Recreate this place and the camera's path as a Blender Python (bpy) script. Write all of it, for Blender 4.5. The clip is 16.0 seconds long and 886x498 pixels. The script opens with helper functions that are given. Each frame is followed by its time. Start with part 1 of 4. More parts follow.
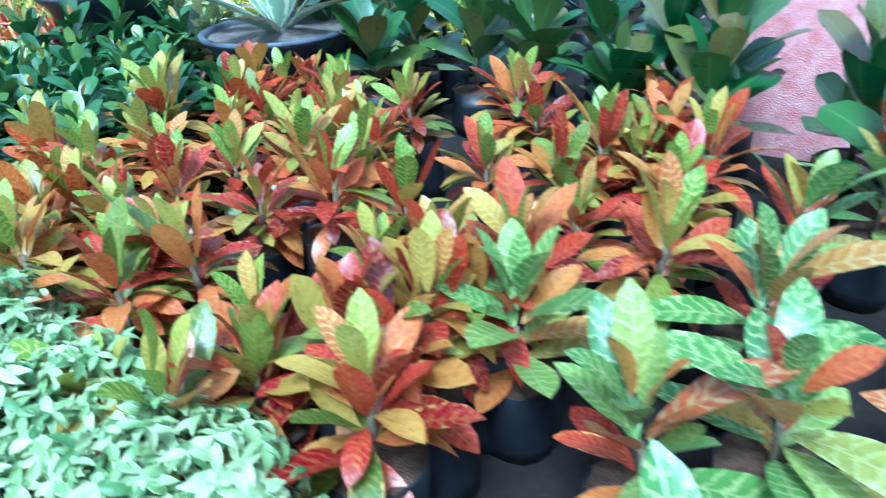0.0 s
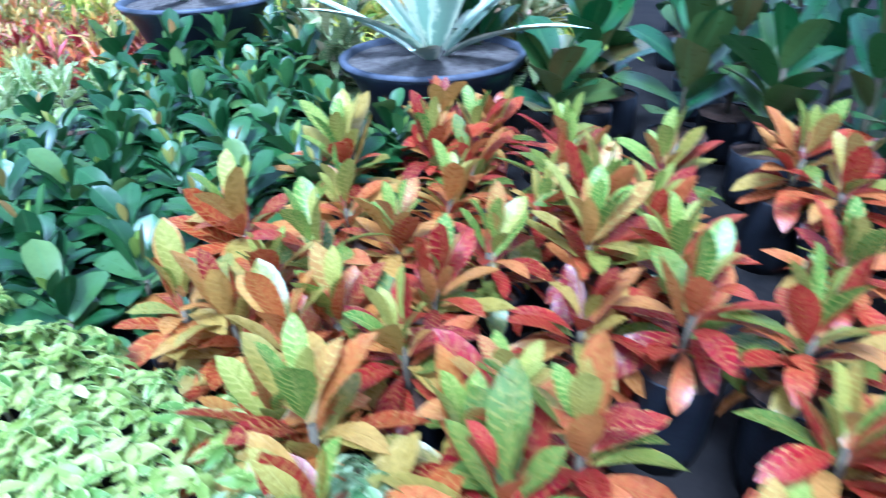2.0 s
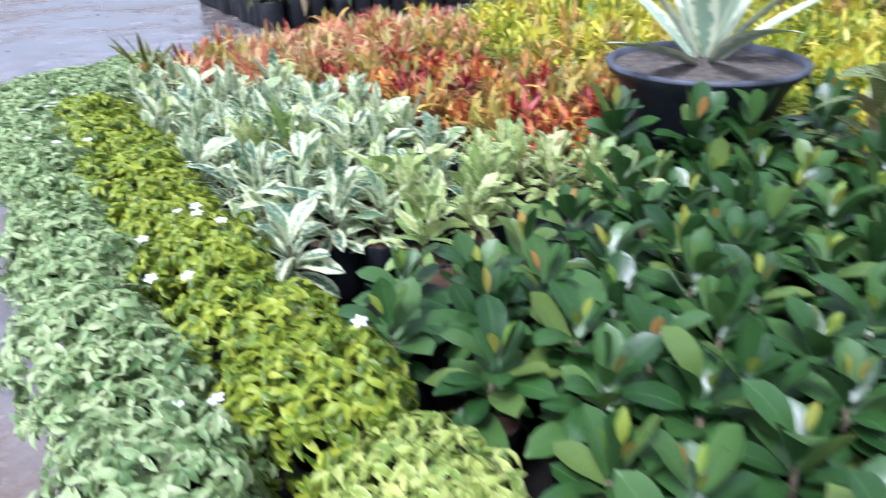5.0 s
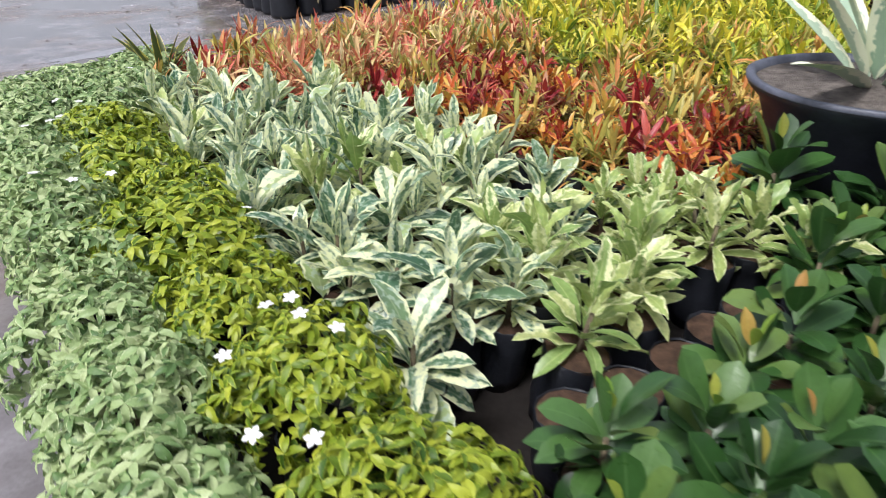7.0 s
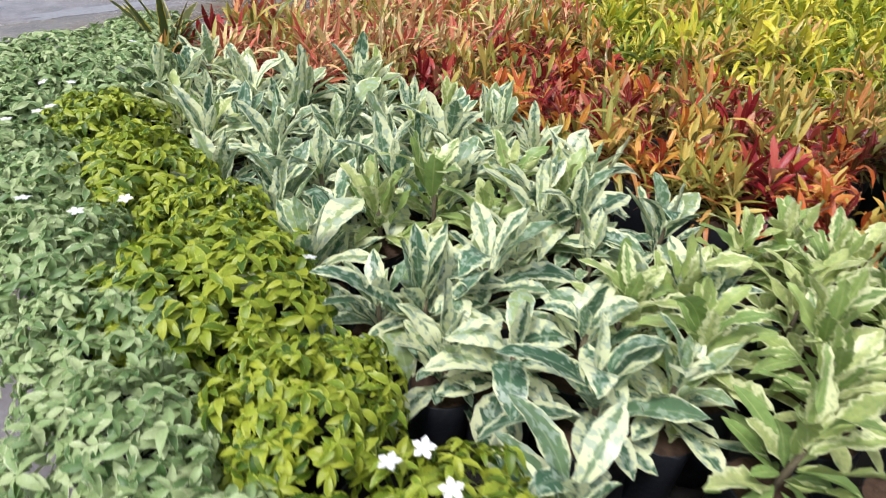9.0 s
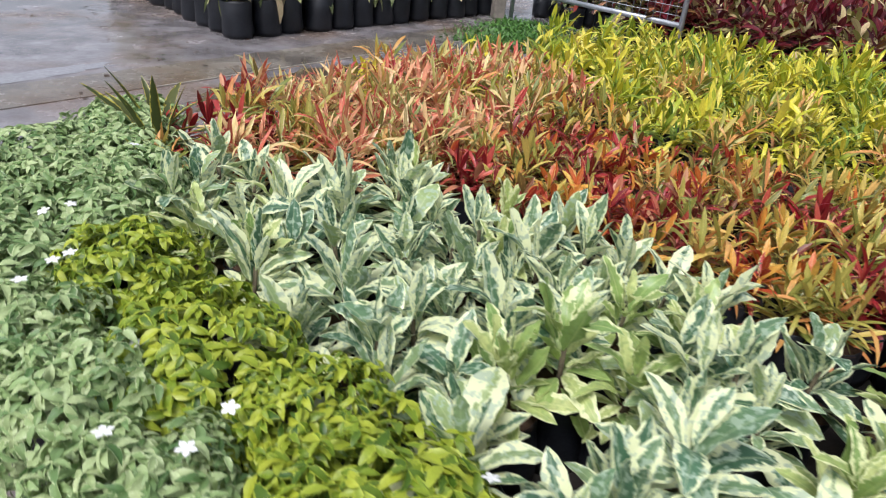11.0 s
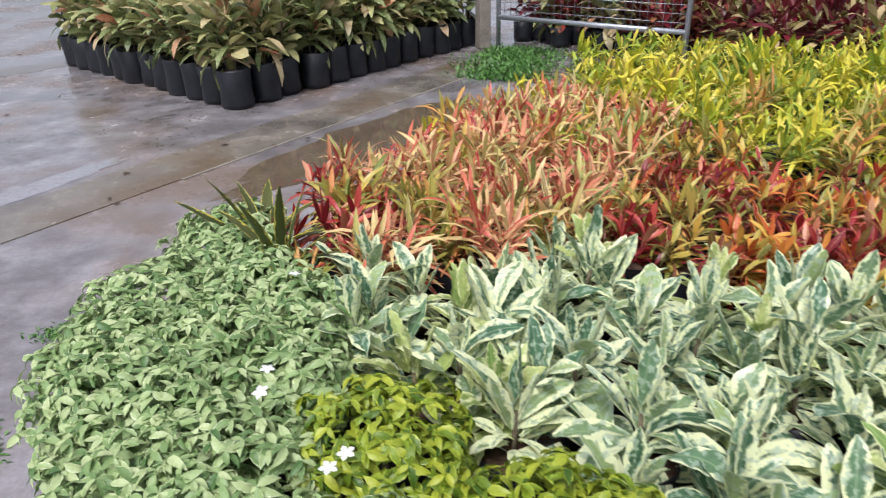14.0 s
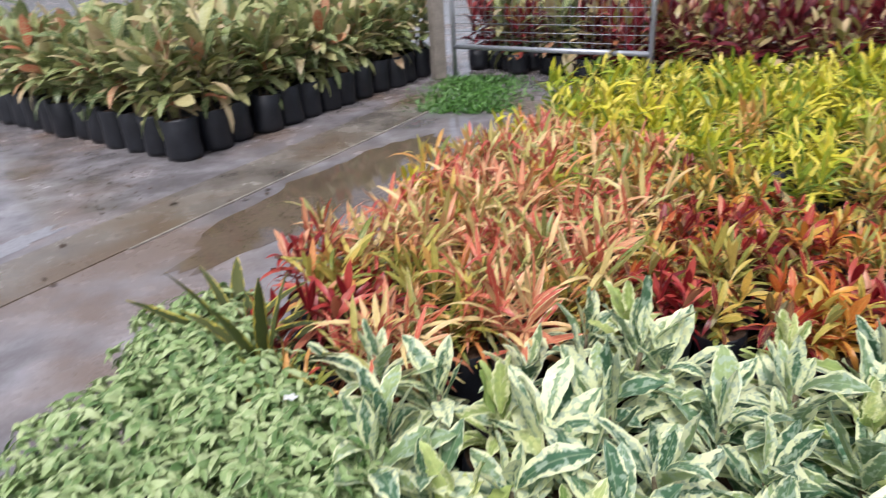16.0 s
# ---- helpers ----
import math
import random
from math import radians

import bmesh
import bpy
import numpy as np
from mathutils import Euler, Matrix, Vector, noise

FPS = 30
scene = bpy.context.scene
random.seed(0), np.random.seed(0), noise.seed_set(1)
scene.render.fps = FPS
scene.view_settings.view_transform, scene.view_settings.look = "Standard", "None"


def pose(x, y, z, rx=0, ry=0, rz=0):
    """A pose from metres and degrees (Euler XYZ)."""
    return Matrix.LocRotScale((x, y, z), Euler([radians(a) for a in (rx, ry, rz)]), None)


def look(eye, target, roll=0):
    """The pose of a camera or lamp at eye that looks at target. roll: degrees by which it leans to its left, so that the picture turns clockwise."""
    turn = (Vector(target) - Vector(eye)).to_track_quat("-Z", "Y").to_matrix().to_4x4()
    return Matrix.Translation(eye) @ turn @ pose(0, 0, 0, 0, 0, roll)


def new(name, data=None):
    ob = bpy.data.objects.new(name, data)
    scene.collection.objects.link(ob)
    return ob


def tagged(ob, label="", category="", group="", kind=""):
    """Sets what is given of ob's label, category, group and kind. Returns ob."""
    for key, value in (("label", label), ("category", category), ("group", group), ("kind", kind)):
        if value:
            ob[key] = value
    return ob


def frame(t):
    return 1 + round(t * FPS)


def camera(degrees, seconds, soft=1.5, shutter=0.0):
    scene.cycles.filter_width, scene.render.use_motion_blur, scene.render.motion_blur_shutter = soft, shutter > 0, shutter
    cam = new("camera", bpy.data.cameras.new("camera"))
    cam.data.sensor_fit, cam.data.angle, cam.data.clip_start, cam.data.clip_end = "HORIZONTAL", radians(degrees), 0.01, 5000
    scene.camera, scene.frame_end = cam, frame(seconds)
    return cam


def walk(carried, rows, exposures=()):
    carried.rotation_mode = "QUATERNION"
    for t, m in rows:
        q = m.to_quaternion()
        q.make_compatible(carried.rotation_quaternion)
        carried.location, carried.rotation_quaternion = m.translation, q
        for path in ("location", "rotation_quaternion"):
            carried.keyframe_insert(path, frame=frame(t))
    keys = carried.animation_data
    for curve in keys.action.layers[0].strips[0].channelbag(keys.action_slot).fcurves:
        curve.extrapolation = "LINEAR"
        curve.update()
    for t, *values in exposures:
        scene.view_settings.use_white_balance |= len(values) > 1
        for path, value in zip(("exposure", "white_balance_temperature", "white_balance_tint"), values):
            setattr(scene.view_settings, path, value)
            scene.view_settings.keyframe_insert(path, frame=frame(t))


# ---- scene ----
cam = camera(67.0, 16.0, soft=1.05, shutter=0.6)
PATH = [
    (0, (3.285, -2.700, 1.098), (3.543, -0.986, 0.100), -3.8),
    (0.5, (3.123, -2.548, 1.107), (3.377, -0.826, 0.121), -2.5),
    (1, (2.936, -2.368, 1.144), (3.310, -0.689, 0.124), -3.9),
    (1.5, (2.778, -2.222, 1.162), (3.158, -0.550, 0.133), -4.2),
    (2, (2.610, -2.013, 1.125), (2.909, -0.304, 0.131), -2.3),
    (2.5, (2.464, -1.844, 1.146), (2.628, -0.116, 0.152), -3.5),
    (3, (2.300, -1.688, 1.164), (2.332, 0.052, 0.181), -3.5),
    (3.5, (2.137, -1.569, 1.169), (2.059, 0.187, 0.213), -4.2),
    (4, (1.967, -1.458, 1.202), (1.753, 0.261, 0.204), -6.0),
    (4.5, (1.812, -1.332, 1.199), (1.497, 0.368, 0.195), -3.7),
    (5, (1.638, -1.168, 1.216), (1.212, 0.550, 0.284), -2.3),
    (5.2, (1.579, -1.112, 1.221), (1.095, 0.591, 0.290), -2.5),
    (7.3, (0.994, -0.611, 1.185), (0.642, 1.100, 0.212), -0.5),
    (7.5, (0.941, -0.564, 1.176), (0.580, 1.153, 0.217), -0.1),
    (8, (0.875, -0.459, 1.164), (0.495, 1.215, 0.137), 0.2),
    (8.2, (0.840, -0.423, 1.163), (0.468, 1.242, 0.121), 0.9),
    (10.3, (0.294, -0.049, 1.233), (0.152, 1.653, 0.193), 4.0),
    (10.5, (0.233, -0.029, 1.245), (0.103, 1.683, 0.219), 3.8),
    (11, (0.084, 0.069, 1.245), (0.064, 1.829, 0.296), 5.3),
    (11.5, (-0.071, 0.166, 1.227), (-0.060, 1.916, 0.257), 5.1),
    (12, (-0.268, 0.214, 1.237), (-0.412, 1.962, 0.275), 2.2),
    (12.5, (-0.379, 0.286, 1.277), (-0.440, 2.058, 0.351), 2.0),
    (13, (-0.484, 0.353, 1.300), (-0.334, 2.147, 0.429), -0.5),
    (13.5, (-0.570, 0.388, 1.291), (-0.416, 2.182, 0.420), -3.0),
    (14, (-0.653, 0.452, 1.280), (-0.530, 2.241, 0.395), -1.6),
    (14.5, (-0.709, 0.539, 1.279), (-0.652, 2.332, 0.395), -2.9),
    (15, (-0.748, 0.667, 1.272), (-0.696, 2.464, 0.396), -1.8),
    (15.5, (-0.765, 0.763, 1.273), (-0.665, 2.566, 0.414), -2.6),
    (16, (-0.776, 0.851, 1.285), (-0.506, 2.652, 0.458), -3.6),
]
EXPOSURES = [(0.0, 1.16, 4100, -8), (1.5, 1.18, 4050, 4), (2.5, 1.16, 4100, 13), (4.0, 0.96, 4550, 22), (5.2, 0.50, 5500, 15), (7.3, 0.18, 6150, 13), (11.0, 0.06, 6050, 12), (16.0, 0.12, 6100, 14)]
walk(cam, [(t, look(eye, target, roll)) for t, eye, target, roll in PATH], EXPOSURES)

# ---- world and sun: bright overcast ----
world = bpy.data.worlds.new("overcast_sky")
scene.world = world
world.use_nodes = True
wn = world.node_tree
sky = wn.nodes.new("ShaderNodeTexSky")
sky.sky_type, sky.sun_disc = "NISHITA", False
sky.sun_elevation, sky.sun_rotation = radians(58), radians(205)
sky.dust_density, sky.air_density = 4.0, 0.8
pale = wn.nodes.new("ShaderNodeHueSaturation")
pale.inputs["Saturation"].default_value = 0.35
wn.links.new(sky.outputs[0], pale.inputs["Color"])
wn.links.new(pale.outputs[0], wn.nodes["Background"].inputs[0])
wn.nodes["Background"].inputs[1].default_value = 0.17
sun = new("sun", bpy.data.lights.new("sun", "SUN"))
sun.data.energy, sun.data.angle, sun.data.color = 2.6, radians(16), (1.0, 0.97, 0.92)
sun.matrix_world = look((0, 0, 20), (4.0, 10.0, 0))


# ---- materials ----
def nodes_of(name, rough=0.5, spec=0.5):
    m = bpy.data.materials.new(name)
    m.use_nodes = True
    b = m.node_tree.nodes["Principled BSDF"]
    b.inputs["Roughness"].default_value = rough
    b.inputs["Specular IOR Level"].default_value = spec
    return m, m.node_tree, b


def add(nt, kind, **inputs):
    n = nt.nodes.new(kind)
    for k, v in inputs.items():
        if k in n.inputs:
            n.inputs[k].default_value = v
    return n


def ramp(nt, source, stops, constant=False):
    r = nt.nodes.new("ShaderNodeValToRGB")
    if constant:
        r.color_ramp.interpolation = "CONSTANT"
    e = r.color_ramp.elements
    while len(e) < len(stops):
        e.new(0.5)
    for el, (p, c) in zip(e, stops):
        el.position, el.color = p, (*c, 1) if len(c) == 3 else c
    nt.links.new(source, r.inputs[0])
    return r.outputs[0]


def mix(nt, fac, a, b, mode="MIX"):
    n = nt.nodes.new("ShaderNodeMix")
    n.data_type, n.blend_type = "RGBA", mode
    for sock, v in ((n.inputs[0], fac), (n.inputs[6], a), (n.inputs[7], b)):
        if hasattr(v, "is_linked"):
            nt.links.new(v, sock)
        elif isinstance(v, tuple):
            sock.default_value = (*v, 1)
        else:
            sock.default_value = v
    return n.outputs[2]


def calc(nt, op, a, b=0.0):
    n = nt.nodes.new("ShaderNodeMath")
    n.operation = op
    for sock, v in ((n.inputs[0], a), (n.inputs[1], b)):
        if hasattr(v, "is_linked"):
            nt.links.new(v, sock)
        else:
            sock.default_value = v
    return n.outputs[0]


def leaf_material(name, palette, margin=None, margin_at=0.7, vein=None, vein_mix=0.5, blotch=0.25, rough=0.38, bands=0, spotted=None, translucent=0.25, joined=True, margin_vary=0.1, own=1.0, grain=4.0, soft_edge=9.0, spot_mix=0.7, spec=0.5, spot_size=11.0):
    """Leaf: a colour out of the palette for each leaf, a midrib and side veins, a margin with an uneven edge, small spots."""
    m, nt, b = nodes_of(name, rough, spec)
    uv = nt.nodes.new("ShaderNodeUVMap")
    sep = nt.nodes.new("ShaderNodeSeparateXYZ")
    nt.links.new(uv.outputs[0], sep.inputs[0])
    two = calc(nt, "SUBTRACT", calc(nt, "MULTIPLY", sep.outputs[0], 2.0), 1.0)
    across = calc(nt, "ABSOLUTE", two)
    info = nt.nodes.new("ShaderNodeObjectInfo")
    geo = nt.nodes.new("ShaderNodeNewGeometry")
    if joined:
        pick = calc(nt, "FRACT", calc(nt, "ADD", calc(nt, "MULTIPLY", geo.outputs["Random Per Island"], own), info.outputs["Random"]))
        seed = calc(nt, "ADD", geo.outputs["Random Per Island"], info.outputs["Random"])
    else:
        pick = info.outputs["Random"]
        seed = info.outputs["Random"]
    colour = ramp(nt, pick, palette)
    shift = nt.nodes.new("ShaderNodeCombineXYZ")
    nt.links.new(calc(nt, "MULTIPLY", seed, 37.0), shift.inputs[2])
    spot = nt.nodes.new("ShaderNodeVectorMath")
    spot.operation = "ADD"
    longer = nt.nodes.new("ShaderNodeVectorMath")
    longer.operation = "MULTIPLY"
    longer.inputs[1].default_value = (1.0, 2.6, 1.0)
    nt.links.new(uv.outputs[0], longer.inputs[0])
    nt.links.new(longer.outputs[0], spot.inputs[0])
    nt.links.new(shift.outputs[0], spot.inputs[1])
    noise_tex = add(nt, "ShaderNodeTexNoise", Scale=grain, Detail=4.0, Roughness=0.6)
    nt.links.new(spot.outputs[0], noise_tex.inputs["Vector"])
    nv = noise_tex.outputs[0]
    # tone drift over the blade
    tone = nt.nodes.new("ShaderNodeHueSaturation")
    nt.links.new(calc(nt, "ADD", calc(nt, "MULTIPLY", nv, blotch * 2), 1.0 - blotch), tone.inputs["Value"])
    nt.links.new(colour, tone.inputs["Color"])
    colour = tone.outputs[0]
    if margin:
        edge = calc(nt, "ADD", across, calc(nt, "MULTIPLY", calc(nt, "SUBTRACT", nv, 0.5), 1.6))
        reach = calc(nt, "ADD", calc(nt, "MULTIPLY", calc(nt, "FRACT", calc(nt, "MULTIPLY", seed, 7.31)), margin_vary), margin_at - margin_vary / 2)
        f = calc(nt, "MULTIPLY", calc(nt, "SUBTRACT", edge, reach), soft_edge)
        clamp = nt.nodes.new("ShaderNodeClamp")
        nt.links.new(f, clamp.inputs[0])
        colour = mix(nt, clamp.outputs[0], colour, margin)
    if spotted:
        fine = add(nt, "ShaderNodeTexNoise", Scale=spot_size, Detail=2.0)
        nt.links.new(spot.outputs[0], fine.inputs["Vector"])
        g = ramp(nt, fine.outputs[0], [(0.52, (0, 0, 0)), (0.6, (1, 1, 1))])
        colour = mix(nt, calc(nt, "MULTIPLY", g, spot_mix), colour, spotted)
    relief = across
    if vein:
        rib = ramp(nt, across, [(0.0, (1, 1, 1)), (0.10, (0, 0, 0))])
        lines = rib
        if bands:
            w = calc(nt, "SINE", calc(nt, "MULTIPLY", calc(nt, "ADD", calc(nt, "SUBTRACT", sep.outputs[1], calc(nt, "MULTIPLY", across, 0.14)), calc(nt, "MULTIPLY", nv, 0.22)), bands * 6.283))
            side = ramp(nt, calc(nt, "ADD", w, calc(nt, "MULTIPLY", nv, 0.4)), [(0.75, (0, 0, 0)), (1.0, (1, 1, 1))])
            lines = calc(nt, "MAXIMUM", rib, side)
            relief = lines
        colour = mix(nt, calc(nt, "MULTIPLY", lines, vein_mix), colour, vein)
    nt.links.new(colour, b.inputs["Base Color"])
    nt.links.new(calc(nt, "ADD", calc(nt, "MULTIPLY", nv, 0.3), rough - 0.15), b.inputs["Roughness"])
    bump = add(nt, "ShaderNodeBump", Strength=0.25, Distance=0.004)
    nt.links.new(calc(nt, "ADD", relief, nv), bump.inputs["Height"])
    nt.links.new(bump.outputs[0], b.inputs["Normal"])
    if translucent:
        tr = nt.nodes.new("ShaderNodeBsdfTranslucent")
        nt.links.new(colour, tr.inputs[0])
        ms = nt.nodes.new("ShaderNodeMixShader")
        ms.inputs[0].default_value = translucent
        nt.links.new(b.outputs[0], ms.inputs[1])
        nt.links.new(tr.outputs[0], ms.inputs[2])
        nt.links.new(ms.outputs[0], nt.nodes["Material Output"].inputs[0])
    return m


def plain_material(name, a, b2, scale=6.0, rough=0.6, spec=0.5, metal=0.0, bump=0.3, distance=0.004, detail=6.0):
    m, nt, b = nodes_of(name, rough, spec)
    tc = nt.nodes.new("ShaderNodeTexCoord")
    big = add(nt, "ShaderNodeTexNoise", Scale=scale, Detail=detail, Roughness=0.65)
    fine = add(nt, "ShaderNodeTexNoise", Scale=scale * 12, Detail=3.0)
    for n in (big, fine):
        nt.links.new(tc.outputs["Object"], n.inputs["Vector"])
    c = ramp(nt, big.outputs[0], [(0.3, a), (0.7, b2)])
    c = mix(nt, 0.35, c, ramp(nt, fine.outputs[0], [(0.3, (0.3, 0.3, 0.3)), (0.7, (1, 1, 1))]), "MULTIPLY")
    nt.links.new(c, b.inputs["Base Color"])
    b.inputs["Metallic"].default_value = metal
    bp = add(nt, "ShaderNodeBump", Strength=bump, Distance=distance)
    nt.links.new(calc(nt, "ADD", big.outputs[0], fine.outputs[0]), bp.inputs["Height"])
    nt.links.new(bp.outputs[0], b.inputs["Normal"])
    return m


def wet_concrete(name, dry, damp, stain, wetness):
    """Rain-wet concrete: grain, brown stains, and films of standing water where the noise runs low."""
    m, nt, b = nodes_of(name, 0.4)
    tc = nt.nodes.new("ShaderNodeTexCoord")
    broad = add(nt, "ShaderNodeTexNoise", Scale=0.9, Detail=5.0, Roughness=0.55)
    mid = add(nt, "ShaderNodeTexNoise", Scale=3.2, Detail=6.0, Roughness=0.65)
    fine = add(nt, "ShaderNodeTexNoise", Scale=70.0, Detail=3.0)
    for n in (broad, mid, fine):
        nt.links.new(tc.outputs["Object"], n.inputs["Vector"])
    c = ramp(nt, mid.outputs[0], [(0.36, damp), (0.62, dry)])
    c = mix(nt, ramp(nt, broad.outputs[0], [(0.45, (0, 0, 0)), (0.60, (0.85, 0.85, 0.85))]), c, stain)
    c = mix(nt, 0.3, c, ramp(nt, fine.outputs[0], [(0.3, (0.45, 0.45, 0.45)), (0.7, (1, 1, 1))]), "MULTIPLY")
    sumw = calc(nt, "ADD", broad.outputs[0], calc(nt, "MULTIPLY", mid.outputs[0], 0.35))
    water = ramp(nt, sumw, [(wetness - 0.06, (1, 1, 1)), (wetness + 0.12, (0, 0, 0))])
    c = mix(nt, calc(nt, "MULTIPLY", water, 0.55), c, (0.05, 0.04, 0.032))
    nt.links.new(c, b.inputs["Base Color"])
    nt.links.new(calc(nt, "SUBTRACT", calc(nt, "ADD", calc(nt, "MULTIPLY", mid.outputs[0], 0.40), 0.06), calc(nt, "MULTIPLY", water, 0.30)), b.inputs["Roughness"])
    bp = add(nt, "ShaderNodeBump", Distance=0.012)
    nt.links.new(calc(nt, "MULTIPLY", calc(nt, "SUBTRACT", 1.0, water), 0.35), bp.inputs["Strength"])
    nt.links.new(calc(nt, "ADD", mid.outputs[0], calc(nt, "MULTIPLY", fine.outputs[0], 0.4)), bp.inputs["Height"])
    nt.links.new(bp.outputs[0], b.inputs["Normal"])
    return m


M_GROUND = wet_concrete("wet_concrete", (0.38, 0.36, 0.385), (0.25, 0.235, 0.25), (0.17, 0.12, 0.09), 0.64)
M_SLAB = wet_concrete("sandy_concrete", (0.25, 0.225, 0.195), (0.17, 0.15, 0.13), (0.14, 0.095, 0.06), 0.55)
M_MAT = plain_material("weed_mat", (0.012, 0.011, 0.011), (0.03, 0.025, 0.022), 5, 0.9, 0.1)
M_WATER = plain_material("muddy_water", (0.10, 0.07, 0.05), (0.16, 0.12, 0.09), 3, 0.05, 0.9, bump=0.06)
M_FILM = plain_material("clear_water_film", (0.26, 0.25, 0.265), (0.32, 0.31, 0.325), 3, 0.05, 0.9, bump=0.02)
M_BAG = plain_material("black_polythene", (0.008, 0.009, 0.013), (0.018, 0.02, 0.026), 9, 0.45, 0.4, bump=0.25, distance=0.006, detail=3.0)
M_SOIL = plain_material("potting_soil", (0.05, 0.03, 0.02), (0.17, 0.10, 0.065), 25, 0.9, 0.2, bump=1.0, distance=0.01)
M_POTSOIL = plain_material("gritty_soil", (0.10, 0.085, 0.075), (0.30, 0.26, 0.23), 22, 0.9, 0.2, bump=1.0, distance=0.012)
M_POT = plain_material("black_plastic", (0.012, 0.013, 0.02), (0.03, 0.033, 0.045), 6, 0.42, bump=0.15)
M_RIM = plain_material("scuffed_plastic", (0.05, 0.055, 0.075), (0.12, 0.13, 0.17), 8, 0.5, bump=0.15)
M_STEM = plain_material("stem_bark", (0.07, 0.05, 0.03), (0.17, 0.14, 0.08), 30, 0.8)
M_STEEL = plain_material("galvanised_steel", (0.34, 0.36, 0.40), (0.5, 0.52, 0.56), 12, 0.42, metal=0.6, bump=0.1)
M_POST = plain_material("post_concrete", (0.18, 0.155, 0.13), (0.32, 0.28, 0.24), 8, 0.85)
M_CHALK = plain_material("pale_mortar", (0.22, 0.19, 0.16), (0.42, 0.38, 0.33), 14, 0.7)
M_TARP = plain_material("pink_tarpaulin", (0.46, 0.13, 0.13), (0.62, 0.36, 0.35), 14, 0.45, bump=1.0, distance=0.02)
M_PETAL = plain_material("white_petal", (0.78, 0.78, 0.76), (0.88, 0.88, 0.85), 30, 0.5)
M_LITTER = plain_material("dead_leaf", (0.03, 0.02, 0.015), (0.09, 0.055, 0.03), 20, 0.6)

L_PALE = leaf_material("pale_leaf", [(0.0, (0.08, 0.165, 0.045)), (0.4, (0.275, 0.39, 0.15)), (1.0, (0.48, 0.56, 0.28))], (0.62, 0.68, 0.40), 0.92, rough=0.44, margin_vary=0.5, soft_edge=4.0)
# the lime leaf again, overexposure and haze painted in as paler colours
L_LIME_LIT = leaf_material("lime_leaf_overexposed", [(0.0, (0.11, 0.21, 0.025)), (0.45, (0.33, 0.42, 0.07)), (1.0, (0.52, 0.56, 0.15))], (0.57, 0.63, 0.22), 0.8, rough=0.48, margin_vary=0.5)
L_LIME = leaf_material("lime_leaf", [(0.0, (0.04, 0.10, 0.008)), (0.4, (0.20, 0.285, 0.018)), (1.0, (0.42, 0.46, 0.04))], (0.42, 0.48, 0.05), 0.82, rough=0.42, margin_vary=0.4)
L_VAR = leaf_material("variegated_leaf", [(0.0, (0.040, 0.105, 0.050)), (0.4, (0.080, 0.175, 0.095)), (0.75, (0.19, 0.29, 0.14)), (1.0, (0.34, 0.43, 0.17))], (0.78, 0.81, 0.50), 0.40, (0.58, 0.66, 0.40), 0.3, spotted=(0.40, 0.50, 0.38), joined=False, margin_vary=0.8, blotch=0.5, grain=2.6, soft_edge=6.0, spot_mix=0.75, spot_size=3.6)
L_CREAM = leaf_material("cream_leaf", [(0.0, (0.18, 0.30, 0.08)), (0.5, (0.38, 0.47, 0.14)), (1.0, (0.58, 0.62, 0.26))], (0.74, 0.76, 0.42), 0.68, (0.66, 0.70, 0.32), 0.4, spotted=(0.26, 0.38, 0.13), joined=False, margin_vary=0.8, blotch=0.45, grain=3.0, soft_edge=6.0, spot_mix=0.5, spot_size=4.0)
L_RED = leaf_material("red_croton_leaf", [(0.0, (0.14, 0.003, 0.008)), (0.24, (0.30, 0.008, 0.014)), (0.42, (0.36, 0.035, 0.016)), (0.58, (0.44, 0.13, 0.035)), (0.74, (0.42, 0.27, 0.05)), (0.88, (0.17, 0.22, 0.03)), (1.0, (0.08, 0.14, 0.02))], (0.52, 0.34, 0.10), 1.15, (0.56, 0.38, 0.08), 0.26, bands=9, rough=0.30, margin_vary=0.6, blotch=0.5)
L_REDTOP = leaf_material("croton_top_leaf", [(0.0, (0.09, 0.21, 0.02)), (0.4, (0.20, 0.30, 0.035)), (0.7, (0.38, 0.36, 0.06)), (0.88, (0.44, 0.22, 0.05)), (1.0, (0.40, 0.10, 0.04))], None, 1, (0.60, 0.54, 0.14), 0.6, bands=9, rough=0.32, blotch=0.45)
L_TAN = leaf_material("tan_croton_leaf", [(0.0, (0.16, 0.20, 0.04)), (0.35, (0.38, 0.34, 0.07)), (0.65, (0.64, 0.48, 0.12)), (1.0, (0.62, 0.22, 0.08))], None, 1, (0.68, 0.56, 0.16), 0.6, own=0.8, blotch=0.4)
L_CRIMSON = leaf_material("crimson_croton_leaf", [(0.0, (0.14, 0.006, 0.012)), (0.45, (0.34, 0.020, 0.026)), (0.8, (0.52, 0.11, 0.07)), (1.0, (0.62, 0.34, 0.19))], None, 1, (0.52, 0.13, 0.08), 0.4)
L_RUST = leaf_material("rust_croton_leaf", [(0.0, (0.22, 0.012, 0.010)), (0.25, (0.36, 0.055, 0.014)), (0.5, (0.46, 0.15, 0.03)), (0.75, (0.46, 0.28, 0.055)), (1.0, (0.16, 0.21, 0.03))], (0.54, 0.36, 0.11), 1.25, (0.58, 0.40, 0.09), 0.4, bands=9, rough=0.30, margin_vary=0.6, blotch=0.5)
